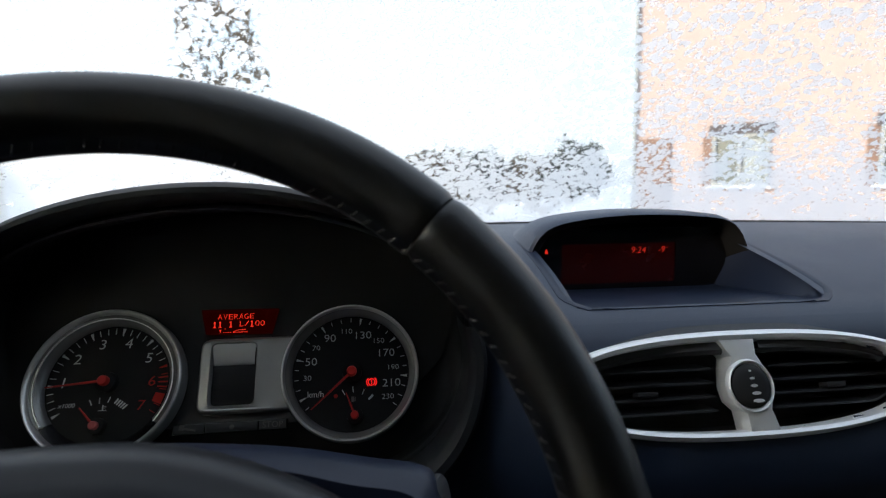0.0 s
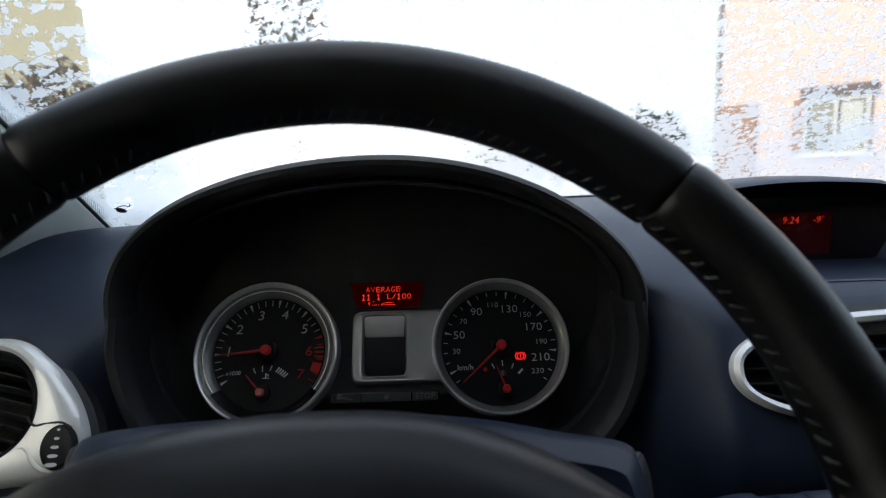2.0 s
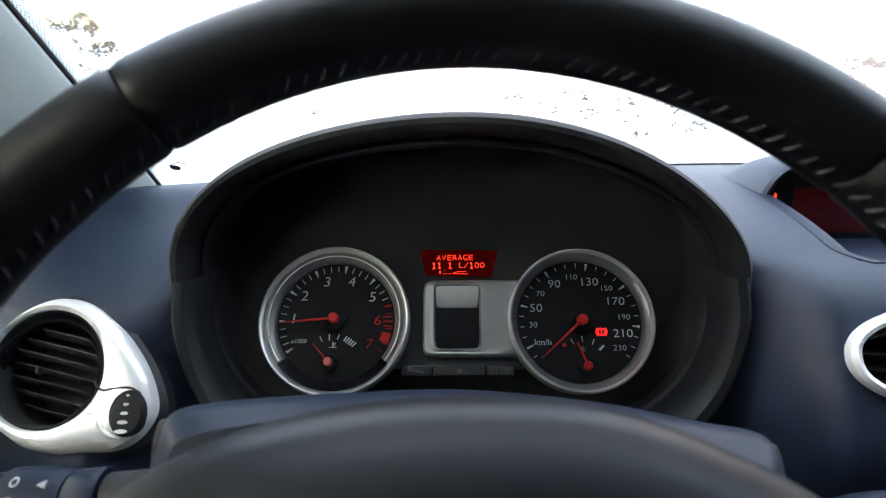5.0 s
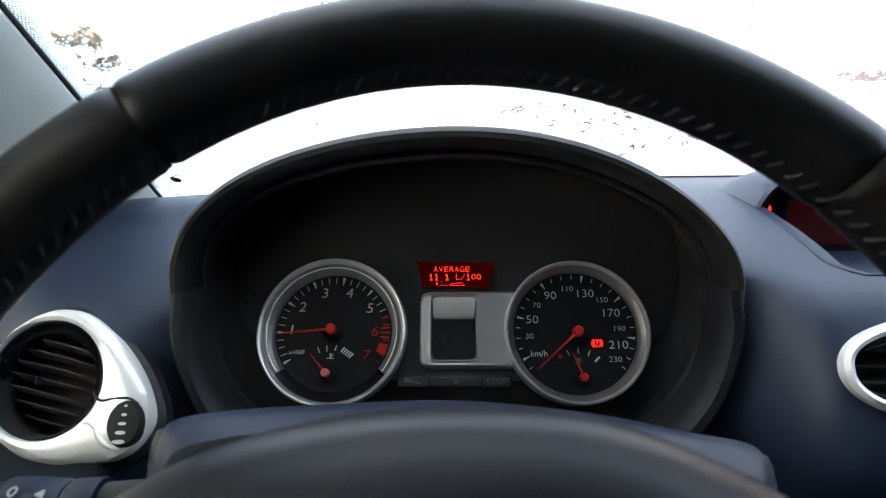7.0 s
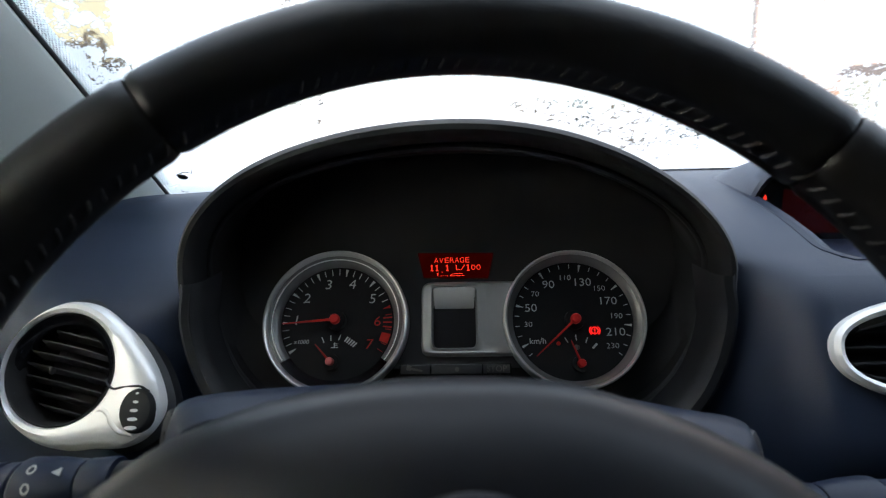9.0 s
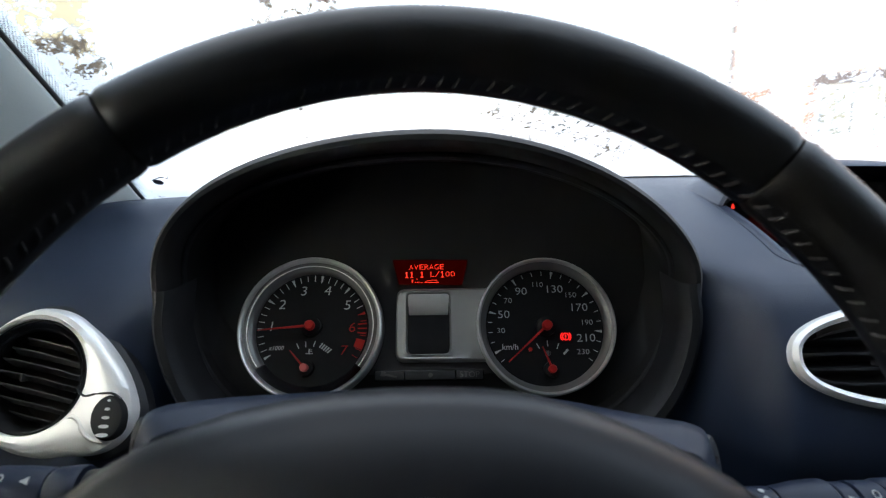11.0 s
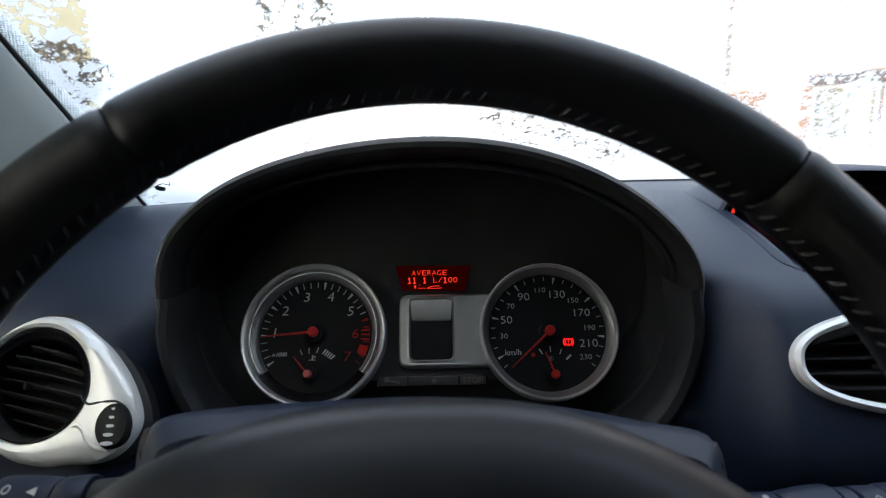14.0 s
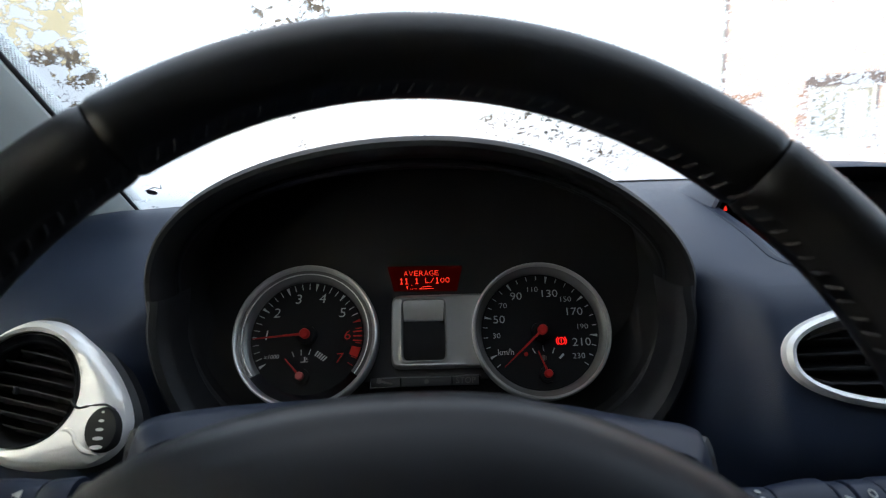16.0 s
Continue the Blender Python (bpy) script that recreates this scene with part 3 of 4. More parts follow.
step = [[CLI @ Vector(p) for p in ring_y(a, bt, bb, y, 0, 360, 128)] for a, bt, bb, y in ((0.1655, 0.0800, 0.1270, 0.2345), (0.1645, 0.0785, 0.1258, 0.2335), (0.1632, 0.0768, 0.1242, 0.2340), (0.1625, 0.0760, 0.1230, 0.2360))]
part("step_trim", grid(step), M_COWL, cluster)


def tick(bm, c, ang, r0, r1, w0, w1, z):
    d = Vector((math.cos(radians(ang)), math.sin(radians(ang)), 0))
    s = Vector((-d.y, d.x, 0))
    o = Vector((c[0], c[1], z))
    q = [o + d * r0 - s * w0, o + d * r1 - s * w1, o + d * r1 + s * w1, o + d * r0 + s * w0]
    lo = [bm.verts.new(p) for p in q]
    hi = [bm.verts.new(p + Vector((0, 0, 0.0003))) for p in q]
    bm.faces.new(hi)
    for i in range(4):
        bm.faces.new((lo[i], lo[(i + 1) % 4], hi[(i + 1) % 4], hi[i]))


def needle(parent, c, ang, length, width, cap, mat, z, capmat=None):
    d = Vector((math.cos(radians(ang)), math.sin(radians(ang))))
    s = Vector((-d.y, d.x))
    C2 = Vector(c)
    out = [C2 - s * width, C2 + d * length - s * width * 0.35, C2 + d * length + s * width * 0.35, C2 + s * width]
    nd = part("needle", slab([tuple(p) for p in out], z, z + 0.0012, 0.0003), mat, parent, "red pointer")
    part("needle_base", lathe([(cap * 2.0, 0.0), (cap * 1.9, z * 0.7), (cap * 1.1, z * 0.8), (0.0, z * 0.8)], 32, *c), M_DIAL, parent)
    part("needle_cap", lathe([(cap, z - 0.001), (cap, z + 0.0022), (cap * 0.8, z + 0.0032), (0, z + 0.0034)], 28, *c), capmat or mat, parent)


def ring_profile(r0, r1):
    return [(r0, 0.0), (r0 + 0.0008, 0.0022), (r0 + 0.003, 0.0042), (r0 + (r1 - r0) * 0.45, 0.0068), (r1 - 0.0022, 0.0098), (r1 - 0.0007, 0.0098), (r1, 0.0085), (r1, -0.004)]


# rev counter
TC = (-0.090, -0.0075)
tach = part("rev_counter", lathe([(0.0, 0.0), (0.0405, 0.0), (0.0408, -0.002)], 96, *TC), M_DIAL, cluster, "black rev counter face")
part("bezel", lathe([(0.0402, 0.0), (0.0408, 0.0022), (0.0430, 0.0040), (0.0468, 0.0064), (0.0470, 0.0066)], 128, *TC, a0=-38, a1=218), M_CONE, tach, "brushed silver ring")
part("bezel_filler", lathe([(0.0402, 0.0), (0.0425, 0.0020), (0.0468, 0.0050)], 64, *TC, a0=218.5, a1=321.5), M_GLOSS, tach)
part("bezel_rim", lathe([(0.0468, 0.0045), (0.0470, 0.0068), (0.0482, 0.0092), (0.0494, 0.0098), (0.0504, 0.0090), (0.0508, 0.0070), (0.0508, -0.004)], 128, *TC), M_RIM, tach, "bright outer rim")
part("chapter_line", lathe([(0.0438, 0.0068), (0.0440, 0.0078), (0.0444, 0.0078), (0.0446, 0.0070)], 96, *TC, a0=-38, a1=218), M_SILVER, tach)


def tach_angle(v):
    return 213 - v * (246.0 / 7.5)


for i in range(31):
    v = i / 4
    bm = bmesh.new()
    big = i % 4 == 0
    tick(bm, TC, tach_angle(v), 0.0335 if big else 0.0345, 0.0388, 0.00015 if big else 0.00022, 0.0010 if big else 0.00022, 0.0002)
    part("tick", bm, M_RED if v >= 6 else M_WHITE, tach, smooth=False)
for n, x, y in (("1", -0.1195, -0.0060), ("2", -0.1129, 0.0099), ("3", -0.0979, 0.0197), ("4", -0.0806, 0.0197), ("5", -0.0658, 0.0089), ("6", -0.0619, -0.0073), ("7", -0.0673, -0.0234)):
    lettering("number", n, 0.0098, M_RED if n in "67" else M_WHITE, tach, x, y, 0.0003, 0.12, 1.12, bold=-0.0001)
lettering("unit_text", "x1000", 0.0042, M_WHITE, tach, -0.1147, -0.0211, 0.0003, 0.2)
bm = bmesh.new()
for k in range(3):
    tick(bm, TC, tach_angle(6.35 + 0.16 * k), 0.0325, 0.0388, 0.0004, 0.0005, 0.0002)
tick(bm, TC, tach_angle(7.05), 0.0325, 0.0388, 0.0030, 0.0036, 0.0002)
part("red_zone", bm, M_RED, tach, smooth=False)
TG = (-0.0931, -0.0337)
for k, (ax, ay) in enumerate(((-0.0995, -0.0197), (-0.0939, -0.0186), (-0.0878, -0.0183))):
    bm = bmesh.new()
    d = math.degrees(math.atan2(ay - TG[1], ax - TG[0]))
    tick(bm, (ax, ay), d, -0.002, 0.002, 0.0003, 0.0003, 0.0002)
    part("tick", bm, M_WHITE, tach, smooth=False)
bm = bmesh.new()
for k in range(5):
    tick(bm, (-0.0830 + 0.0015 * k, -0.0195 - 0.0010 * k), 55 - 3 * k, -0.002, 0.002, 0.0004, 0.0005, 0.0002)
part("hot_zone", bm, M_WHITE, tach, smooth=False)
bm = bmesh.new()
tick(bm, (-0.0912, -0.0240), 90, -0.0015, 0.0022, 0.0004, 0.0004, 0.0002)
tick(bm, (-0.0912, -0.0252), 0, -0.0026, 0.0026, 0.0002, 0.0002, 0.0002)
tick(bm, (-0.0905, -0.0226), 0, 0.0, 0.0014, 0.0002, 0.0002, 0.0002)
tick(bm, (-0.0905, -0.0236), 0, 0.0, 0.0014, 0.0002, 0.0002, 0.0002)
part("coolant_symbol", bm, M_WHITE, tach, smooth=False)
needle(tach, (-0.0903, -0.0065), 184.5, 0.0365, 0.0009, 0.0035, M_NEEDLE, 0.007)
needle(tach, (-0.0925, -0.0355), 132, 0.0160, 0.0008, 0.0028, M_NEEDLE, 0.006, M_PINK)

# speedometer
SC = (0.0750, -0.0080)
spd = part("speedometer", lathe([(0.0, 0.0), (0.0418, 0.0), (0.042, -0.002)], 96, *SC), M_DIAL, cluster, "black speedometer face")
part("bezel", lathe([(0.0416, 0.0), (0.0421, 0.0022), (0.0438, 0.0048), (0.0458, 0.0066)], 128, *SC), M_CONE, spd, "brushed silver ring")
part("bezel_rim", lathe([(0.0457, 0.0060), (0.0459, 0.0088), (0.0467, 0.0099), (0.0475, 0.0099), (0.0482, 0.0088), (0.0484, 0.0065), (0.0484, -0.004)], 128, *SC), M_RIM, spd, "bright outer rim")


def spd_angle(v):
    return 218 - (v - 0) * (256.0 / 240)


for v in range(0, 241, 10):
    bm = bmesh.new()
    big = v in (10, 50, 90, 130, 170, 210)
    tick(bm, SC, spd_angle(v), 0.0352 if big else 0.0372, 0.0402, 0.00015 if big else 0.00022, 0.0009 if big else 0.00022, 0.0002)
    part("tick", bm, M_WHITE, spd, smooth=False)
for n, x, y in (("30", 0.0440, -0.0109), ("50", 0.0464, 0.0006), ("70", 0.0499, 0.0107), ("90", 0.0597, 0.0174), ("110", 0.0715, 0.0222), ("130", 0.0834, 0.0187), ("150", 0.0949, 0.0142), ("170", 0.1001, 0.0050), ("190", 0.1050, -0.0058), ("210", 0.1036, -0.0169), ("230", 0.1007, -0.0264)):
    lettering("number", n, 0.0079 if n in ("50", "90", "130", "170", "210") else 0.0053, M_WHITE, spd, x, y, 0.0003, 0.0, 1.14, bold=-0.00008)
lettering("unit_text", "km/h", 0.0058, M_WHITE, spd, 0.0500, -0.0225, 0.0003)
FG = (0.0775, -0.0366)
for ax, ay in ((0.0695, -0.0220), (0.0762, -0.0203), (0.0833, -0.0222)):
    bm = bmesh.new()
    tick(bm, (ax, ay), math.degrees(math.atan2(ay - FG[1], ax - FG[0])), -0.002, 0.002, 0.0003, 0.0003, 0.0002)
    part("tick", bm, M_WHITE, spd, smooth=False)
bm = bmesh.new()
tick(bm, (0.0886, -0.0262), 45, -0.0022, 0.0022, 0.0007, 0.0007, 0.0002)
part("full_mark", bm, M_WHITE, spd, smooth=False)
bm = bmesh.new()
tick(bm, (0.0760, -0.0270), 90, -0.0018, 0.0018, 0.0010, 0.0010, 0.0002)
tick(bm, (0.0777, -0.0270), 90, -0.0012, 0.0014, 0.0002, 0.0002, 0.0002)
part("fuel_symbol", bm, M_DIM, spd, smooth=False)
needle(spd, (0.0757, -0.0085), 222, 0.0375, 0.0009, 0.0035, M_NEEDLE, 0.007)
needle(spd, (0.0775, -0.0385), 111, 0.0165, 0.0008, 0.0028, M_NEEDLE, 0.006)
bl = part("brake_light", lathe([(0.0026, 0.0002), (0.0026, 0.0006), (0.0020, 0.0006), (0.0020, 0.0002)], 32, 0.0894, -0.0156), M_LAMP, spd, "lit red brake warning symbol")
for a0 in (-50, 130):
    part("arc", lathe([(0.0032, 0.0002), (0.0032, 0.0006), (0.0038, 0.0006), (0.0038, 0.0002)], 16, 0.0894, -0.0156, a0=a0, a1=a0 + 100), M_LAMP, spd)
bm = bmesh.new()
tick(bm, (0.0894, -0.0156), 90, -0.0004, 0.0013, 0.00025, 0.0004, 0.0002)
tick(bm, (0.0894, -0.0156), 90, -0.0013, -0.0008, 0.0003, 0.0003, 0.0002)
part("exclamation", bm, M_LAMP, spd, smooth=False)
part("fuel_light", lathe([(0.0, 0.0005), (0.0014, 0.0005), (0.0014, 0.0)], 16, 0.0640, -0.0242), M_RED, spd)

# message display
lcd = part("message_display", slab([(-0.0337, 0.0432), (-0.0290, 0.0250), (0.0173, 0.0240), (0.0217, 0.0425)], -0.004, -0.001), M_LCD, cluster, "glowing red message display", smooth=False)
for word, x0, y0 in (("AVERAGE", -0.0200, 0.0371), ("11.1 L/100", -0.0232, 0.0315)):
    for k, ch in enumerate(word):
        if ch == "1":
            bm = bmesh.new()
            xc = x0 + 0.00375 * k
            tick(bm, (xc, y0), 90, -0.0022, 0.0022, 0.0003, 0.0003, -0.0008)
            tick(bm, (xc - 0.0009, y0 + 0.0012), 45, 0.0, 0.0013, 0.00028, 0.00028, -0.0008)
            tick(bm, (xc, y0 - 0.0020), 0, -0.0010, 0.0010, 0.00028, 0.00028, -0.0008)
            part("character", bm, M_LCDTXT, lcd, smooth=False)
        elif ch != " ":
            lettering("character", ch, 0.0058, M_LCDTXT, lcd, x0 + 0.00375 * k, y0 - (0.0018 if ch == "." else 0), -0.0008, span=0.0008 if ch == "." else 0.0029, bold=-0.00012)
bm = bmesh.new()
tick(bm, (-0.0190, 0.0266), 90, -0.0012, 0.0010, 0.00012, 0.0006, -0.0009)
for k in range(4):
    tick(bm, (-0.0165 + 0.0015 * k, 0.0256), 0, -0.0003, 0.0003, 0.0002, 0.0002, -0.0009)
for x0, y0, x1, y1 in ((-0.0100, 0.0257, -0.0085, 0.0266), (-0.0085, 0.0266, -0.0060, 0.0272), (-0.0060, 0.0272, -0.0030, 0.0272), (-0.0030, 0.0272, -0.0010, 0.0272), (-0.0010, 0.0255, 0.0002, 0.0257), (-0.0100, 0.0255, 0.0002, 0.0255)):
    tick(bm, (x0, y0), math.degrees(math.atan2(y1 - y0, x1 - x0)), 0, math.hypot(x1 - x0, y1 - y0), 0.00013, 0.00013, -0.0009)
part("trip_symbol", bm, M_LCDTXT, lcd, smooth=False)

# silver centre panel with a recessed dark window
PC = (-0.0073, -0.005)


def panel_loop(left, right, up, down, e, z, n=96):
    out = []
    for i in range(n):
        t = 2 * math.pi * (i + 0.5) / n
        c, s2 = math.cos(t), math.sin(t)
        w, h = (right if c > 0 else left), (up if s2 > 0 else down)
        k = (abs(c / w) ** e + abs(s2 / h) ** e) ** (-1 / e)
        x, y = PC[0] + k * c, PC[1] + k * s2
        if abs(y - SC[1]) < 0.0466:
            x = min(x, SC[0] - math.sqrt(0.0466 ** 2 - (y - SC[1]) ** 2))
        out.append((x, y, z))
    return out


rows = [panel_loop(0.0236, 0.062, 0.0258, 0.0270, 9, -0.004), panel_loop(0.0232, 0.062, 0.0255, 0.0266, 9, 0.0002), panel_loop(0.0224, 0.061, 0.0248, 0.0258, 9, 0.0016),
        panel_loop(0.0212, 0.059, 0.0240, 0.0248, 9, 0.0022), panel_loop(0.0192, 0.030, 0.0234, 0.0238, 10, 0.0018), panel_loop(0.0170, 0.0178, 0.0226, 0.0228, 12, 0.0026),
        panel_loop(0.0161, 0.0163, 0.0220, 0.0222, 12, 0.0028), panel_loop(0.0154, 0.0155, 0.0214, 0.0216, 12, 0.0018), panel_loop(0.0148, 0.0148, 0.0208, 0.0210, 12, -0.0030)]
panel = part("centre_panel", grid(rows, close_u=True), M_STEEL, cluster, "satin silver panel between the dials")
part("small_display", slab([p[:2] for p in panel_loop(0.0152, 0.0152, 0.0084, 0.0214, 12, 0)], -0.0040, -0.0024), M_GLOSS, panel, "unlit dark display window")
rows = []
for i in range(9):
    f = i / 8
    y, z = 0.0163 - 0.0138 * f, 0.0018 - 0.0026 * f + 0.0012 * math.sin(math.pi * f)
    rows.append([(PC[0] + (0.0151 - 0.0012 * f) * (u / 8 - 1), y, z) for u in range(17)])
rows.append([(p[0], p[1] - 0.0008, -0.0016) for p in rows[-1]])
rows.append([(p[0], p[1], -0.0030) for p in rows[-1]])
part("brow", grid(rows), M_BROW, panel, "sloping silver brow over the window")

# row of unlit warning symbols
row = part("warning_strip", slab([(-0.0455, -0.0445), (0.0312, -0.0445), (0.0312, -0.0370), (-0.0455, -0.0370)], -0.004, -0.0015, 0.001), M_GLOSS, cluster, "dark strip of unlit warning symbols")
for x0, x1 in ((-0.0445, -0.0245), (-0.0235, 0.0110), (0.0120, 0.0302)):
    part("lens", slab([(x0, -0.0438), (x1, -0.0438), (x1, -0.0378), (x0, -0.0378)], -0.0014, -0.0008, 0.0003), M_BLACK, row)
lettering("stop_text", "STOP", 0.0058, M_DIM, row, 0.0211, -0.0408, -0.0006)
bm = bmesh.new()
tick(bm, (-0.0345, -0.0408), -12, -0.005, 0.005, 0.0008, 0.0006, -0.0007)
tick(bm, (-0.0390, -0.0396), -12, -0.0015, 0.0015, 0.0018, 0.0016, -0.0007)
part("spanner_symbol", bm, M_DIM, row, smooth=False)
part("lamp_symbol", lathe([(0.0, -0.0005), (0.0016, -0.0005), (0.0016, -0.0012)], 16, -0.006, -0.0408), M_DIM, row)

# ---------------------------------------------------------------- steering wheel
WH = facing(0, 0, 0.95, 26.1, 3)
wheel = thing("steering_wheel", WH, "black leather steering wheel with grey stitching", "steering wheel")
R, TR = 0.171, 0.0145
SEW = 173      # where round the section the hide is sewn, from the outer side
SEAM_L, SEAM_R = 90 + 34.6, 90 - 44.2


def rim_piece(a0, a1, n):
    rows = []
    for i in range(n + 1):
        a = radians(a0 + (a1 - a0) * i / n)
        e = min(i, n - i) / n * abs(a1 - a0)
        pinch = 1 - 0.055 * math.exp(-(e / 0.5) ** 2)
        rad = Vector((math.cos(a), math.sin(a), 0))
        r = []
        for k in range(40):
            t = 2 * math.pi * k / 40
            # a groove along the inner side, where the hide is sewn together
            groove = 0.0012 * math.exp(-(((t - radians(SEW)) % (2 * math.pi)) / 0.07) ** 2) + 0.0012 * math.exp(-(((radians(SEW) - t) % (2 * math.pi)) / 0.07) ** 2)
            rr = TR * pinch - groove
            r.append(rad * (R + rr * math.cos(t)) + Vector((0, 0, rr * 1.05 * math.sin(t))))
        rows.append(r)
    bm = grid(rows, close_u=True)
    return bm


part("rim", rim_piece(SEAM_R + 0.15, SEAM_L - 0.15, 110), M_LEATHER, wheel, "smooth black leather")
part("rim", rim_piece(-30, SEAM_R - 0.15, 80), M_LEATHER2, wheel, "grained black leather")
part("rim", rim_piece(SEAM_L + 0.15, 210, 80), M_LEATHER2, wheel, "grained black leather")
part("rim", rim_piece(210.3, 329.7, 80), M_LEATHER, wheel, "smooth black leather")
# stitches across the groove
st = tube([(-0.0042, -0.0012, -0.0008), (-0.0025, -0.0004, 0.0006), (0.0, 0.0, 0.0012), (0.0025, 0.0004, 0.0006), (0.0042, 0.0012, -0.0008)], lambda f: 0.0006 - 0.0003 * abs(2 * f - 1) ** 3, 7)
me = bpy.data.meshes.new("stitch")
st.to_mesh(me)
st.free()
me.materials.append(M_THREAD)
wob = random.Random(4)
for i in range(104):
    a = radians(-20 + 220 * (i + wob.uniform(-0.06, 0.06)) / 103)
    t = radians(SEW)
    rad = Vector((math.cos(a), math.sin(a), 0))
    tan = Vector((-math.sin(a), math.cos(a), 0))
    nn = (rad * math.cos(t) + Vector((0, 0, math.sin(t)))).normalized()
    p = rad * (R + (TR - 0.0010) * math.cos(t)) + Vector((0, 0, (TR - 0.0010) * 1.05 * math.sin(t)))
    across = nn.cross(tan).normalized()
    xx = (across + wob.uniform(0.6, 0.9) * tan).normalized()
    yy = nn.cross(xx)
    o = new("stitch", me)
    o.parent = wheel
    o.matrix_local = Matrix.Translation(p) @ Matrix((xx, yy, nn)).transposed().to_4x4()
# padded centre
pad_out = smooth_loop([(-0.118, 0.010), (-0.098, 0.033), (-0.070, 0.047), (-0.035, 0.0545), (0.0, 0.056), (0.035, 0.0525), (0.070, 0.0395), (0.098, 0.022), (0.118, 0.0), (0.10, -0.05), (0.05, -0.09), (-0.05, -0.09), (-0.10, -0.045)], 6)
rows = []
for s, z in ((0.96, -0.040), (0.99, -0.025), (1.0, -0.010), (0.99, -0.003), (0.965, 0.003), (0.92, 0.009), (0.82, 0.015), (0.65, 0.020), (0.4, 0.023), (0.15, 0.024)):
    rows.append([(x * s, -0.015 + (y + 0.015) * s, z) for x, y in pad_out])
bm = grid(rows, close_u=True)
bm.verts.ensure_lookup_table()
bm.faces.new(bm.verts[-len(pad_out):])
bmesh.ops.recalc_face_normals(bm, faces=bm.faces)
part("airbag_pad", bm, M_PAD, wheel, "domed charcoal plastic centre")
part("badge", lathe([(0.0, 0.0245), (0.022, 0.0247), (0.027, 0.0243), (0.029, 0.0225), (0.029, 0.018)], 56, 0.0, -0.001), M_PAD, wheel, "dark round badge plate")
for x in (-1, 1):
    rows = []
    for k in range(9):
        f = k / 8
        c = Vector((x * (0.09 + 0.082 * f), -0.028 - 0.012 * f, -0.012 + 0.010 * f))
        rows.append([c + Vector((0, 0.019 * math.cos(t * math.pi / 6), 0.009 * math.sin(t * math.pi / 6))) for t in range(12)])
    part("spoke", grid(rows, close_u=True), M_COWL, wheel)

# ---------------------------------------------------------------- column shroud and stalks
shroud = thing("column_shroud", WH, "charcoal plastic shroud of the steering column", "column shroud")
rows = []
for z, w, top, edge in ((-0.066, 0.110, 0.050, 0.045), (-0.074, 0.117, 0.055, 0.051), (-0.082, 0.120, 0.0575, 0.055), (-0.12, 0.121, 0.058, 0.055), (-0.16, 0.120, 0.056, 0.048), (-0.20, 0.118, 0.052, 0.040)):
    er, wr = edge - 0.017, w + 0.005
    prof = [(-w + 0.01, -0.09), (-w - 0.002, -0.03), (-w - 0.002, edge - 0.03), (-w, edge - 0.010), (-w + 0.006, edge - 0.002), (-w + 0.03, edge + (top - edge) * 0.45), (-w * 0.45, edge + (top - edge) * 0.9), (0, top), (w * 0.45, er + (top - er) * 0.70), (wr - 0.03, er + (top - er) * 0.26), (wr - 0.006, er), (wr, er - 0.008), (wr + 0.002, er - 0.03), (wr + 0.002, -0.03), (wr - 0.01, -0.09)]
    rows.append([(p.x, p.y, z) for p in smooth_line([(a, b, 0) for a, b in prof], 4)])
bm = grid(rows)
bm.verts.ensure_lookup_table()
bm.faces.new(bm.verts[:len(rows[0])])
bmesh.ops.recalc_face_normals(bm, faces=bm.faces)
part("cover", bm, M_SHROUD, shroud)
for x, v0 in ((-1, 0.030), (1, 0.014)):
    o = part("switch_plate", lathe([(0.0, 0.0022), (0.0085, 0.0022), (0.0100, 0.0012), (0.0104, 0.0), (0.0104, -0.004)], 40, sy=1.9), M_COWL, shroud, "oval black plate with white symbols")
    o.matrix_local = Matrix.Translation((x * 0.1200 + (0.005 if x > 0 else 0), v0, -0.084)) @ Matrix.Rotation(radians(52 * x), 4, "Y") @ Matrix.Rotation(radians(-12 * x), 4, "Z")
    for y in (0.009, -0.002):
        part("symbol", lathe([(0.0011, 0.0023), (0.0011, 0.0026), (0.0016, 0.0026), (0.0016, 0.0023)], 20, 0.0, y, sy=1.3), M_DIM, o)


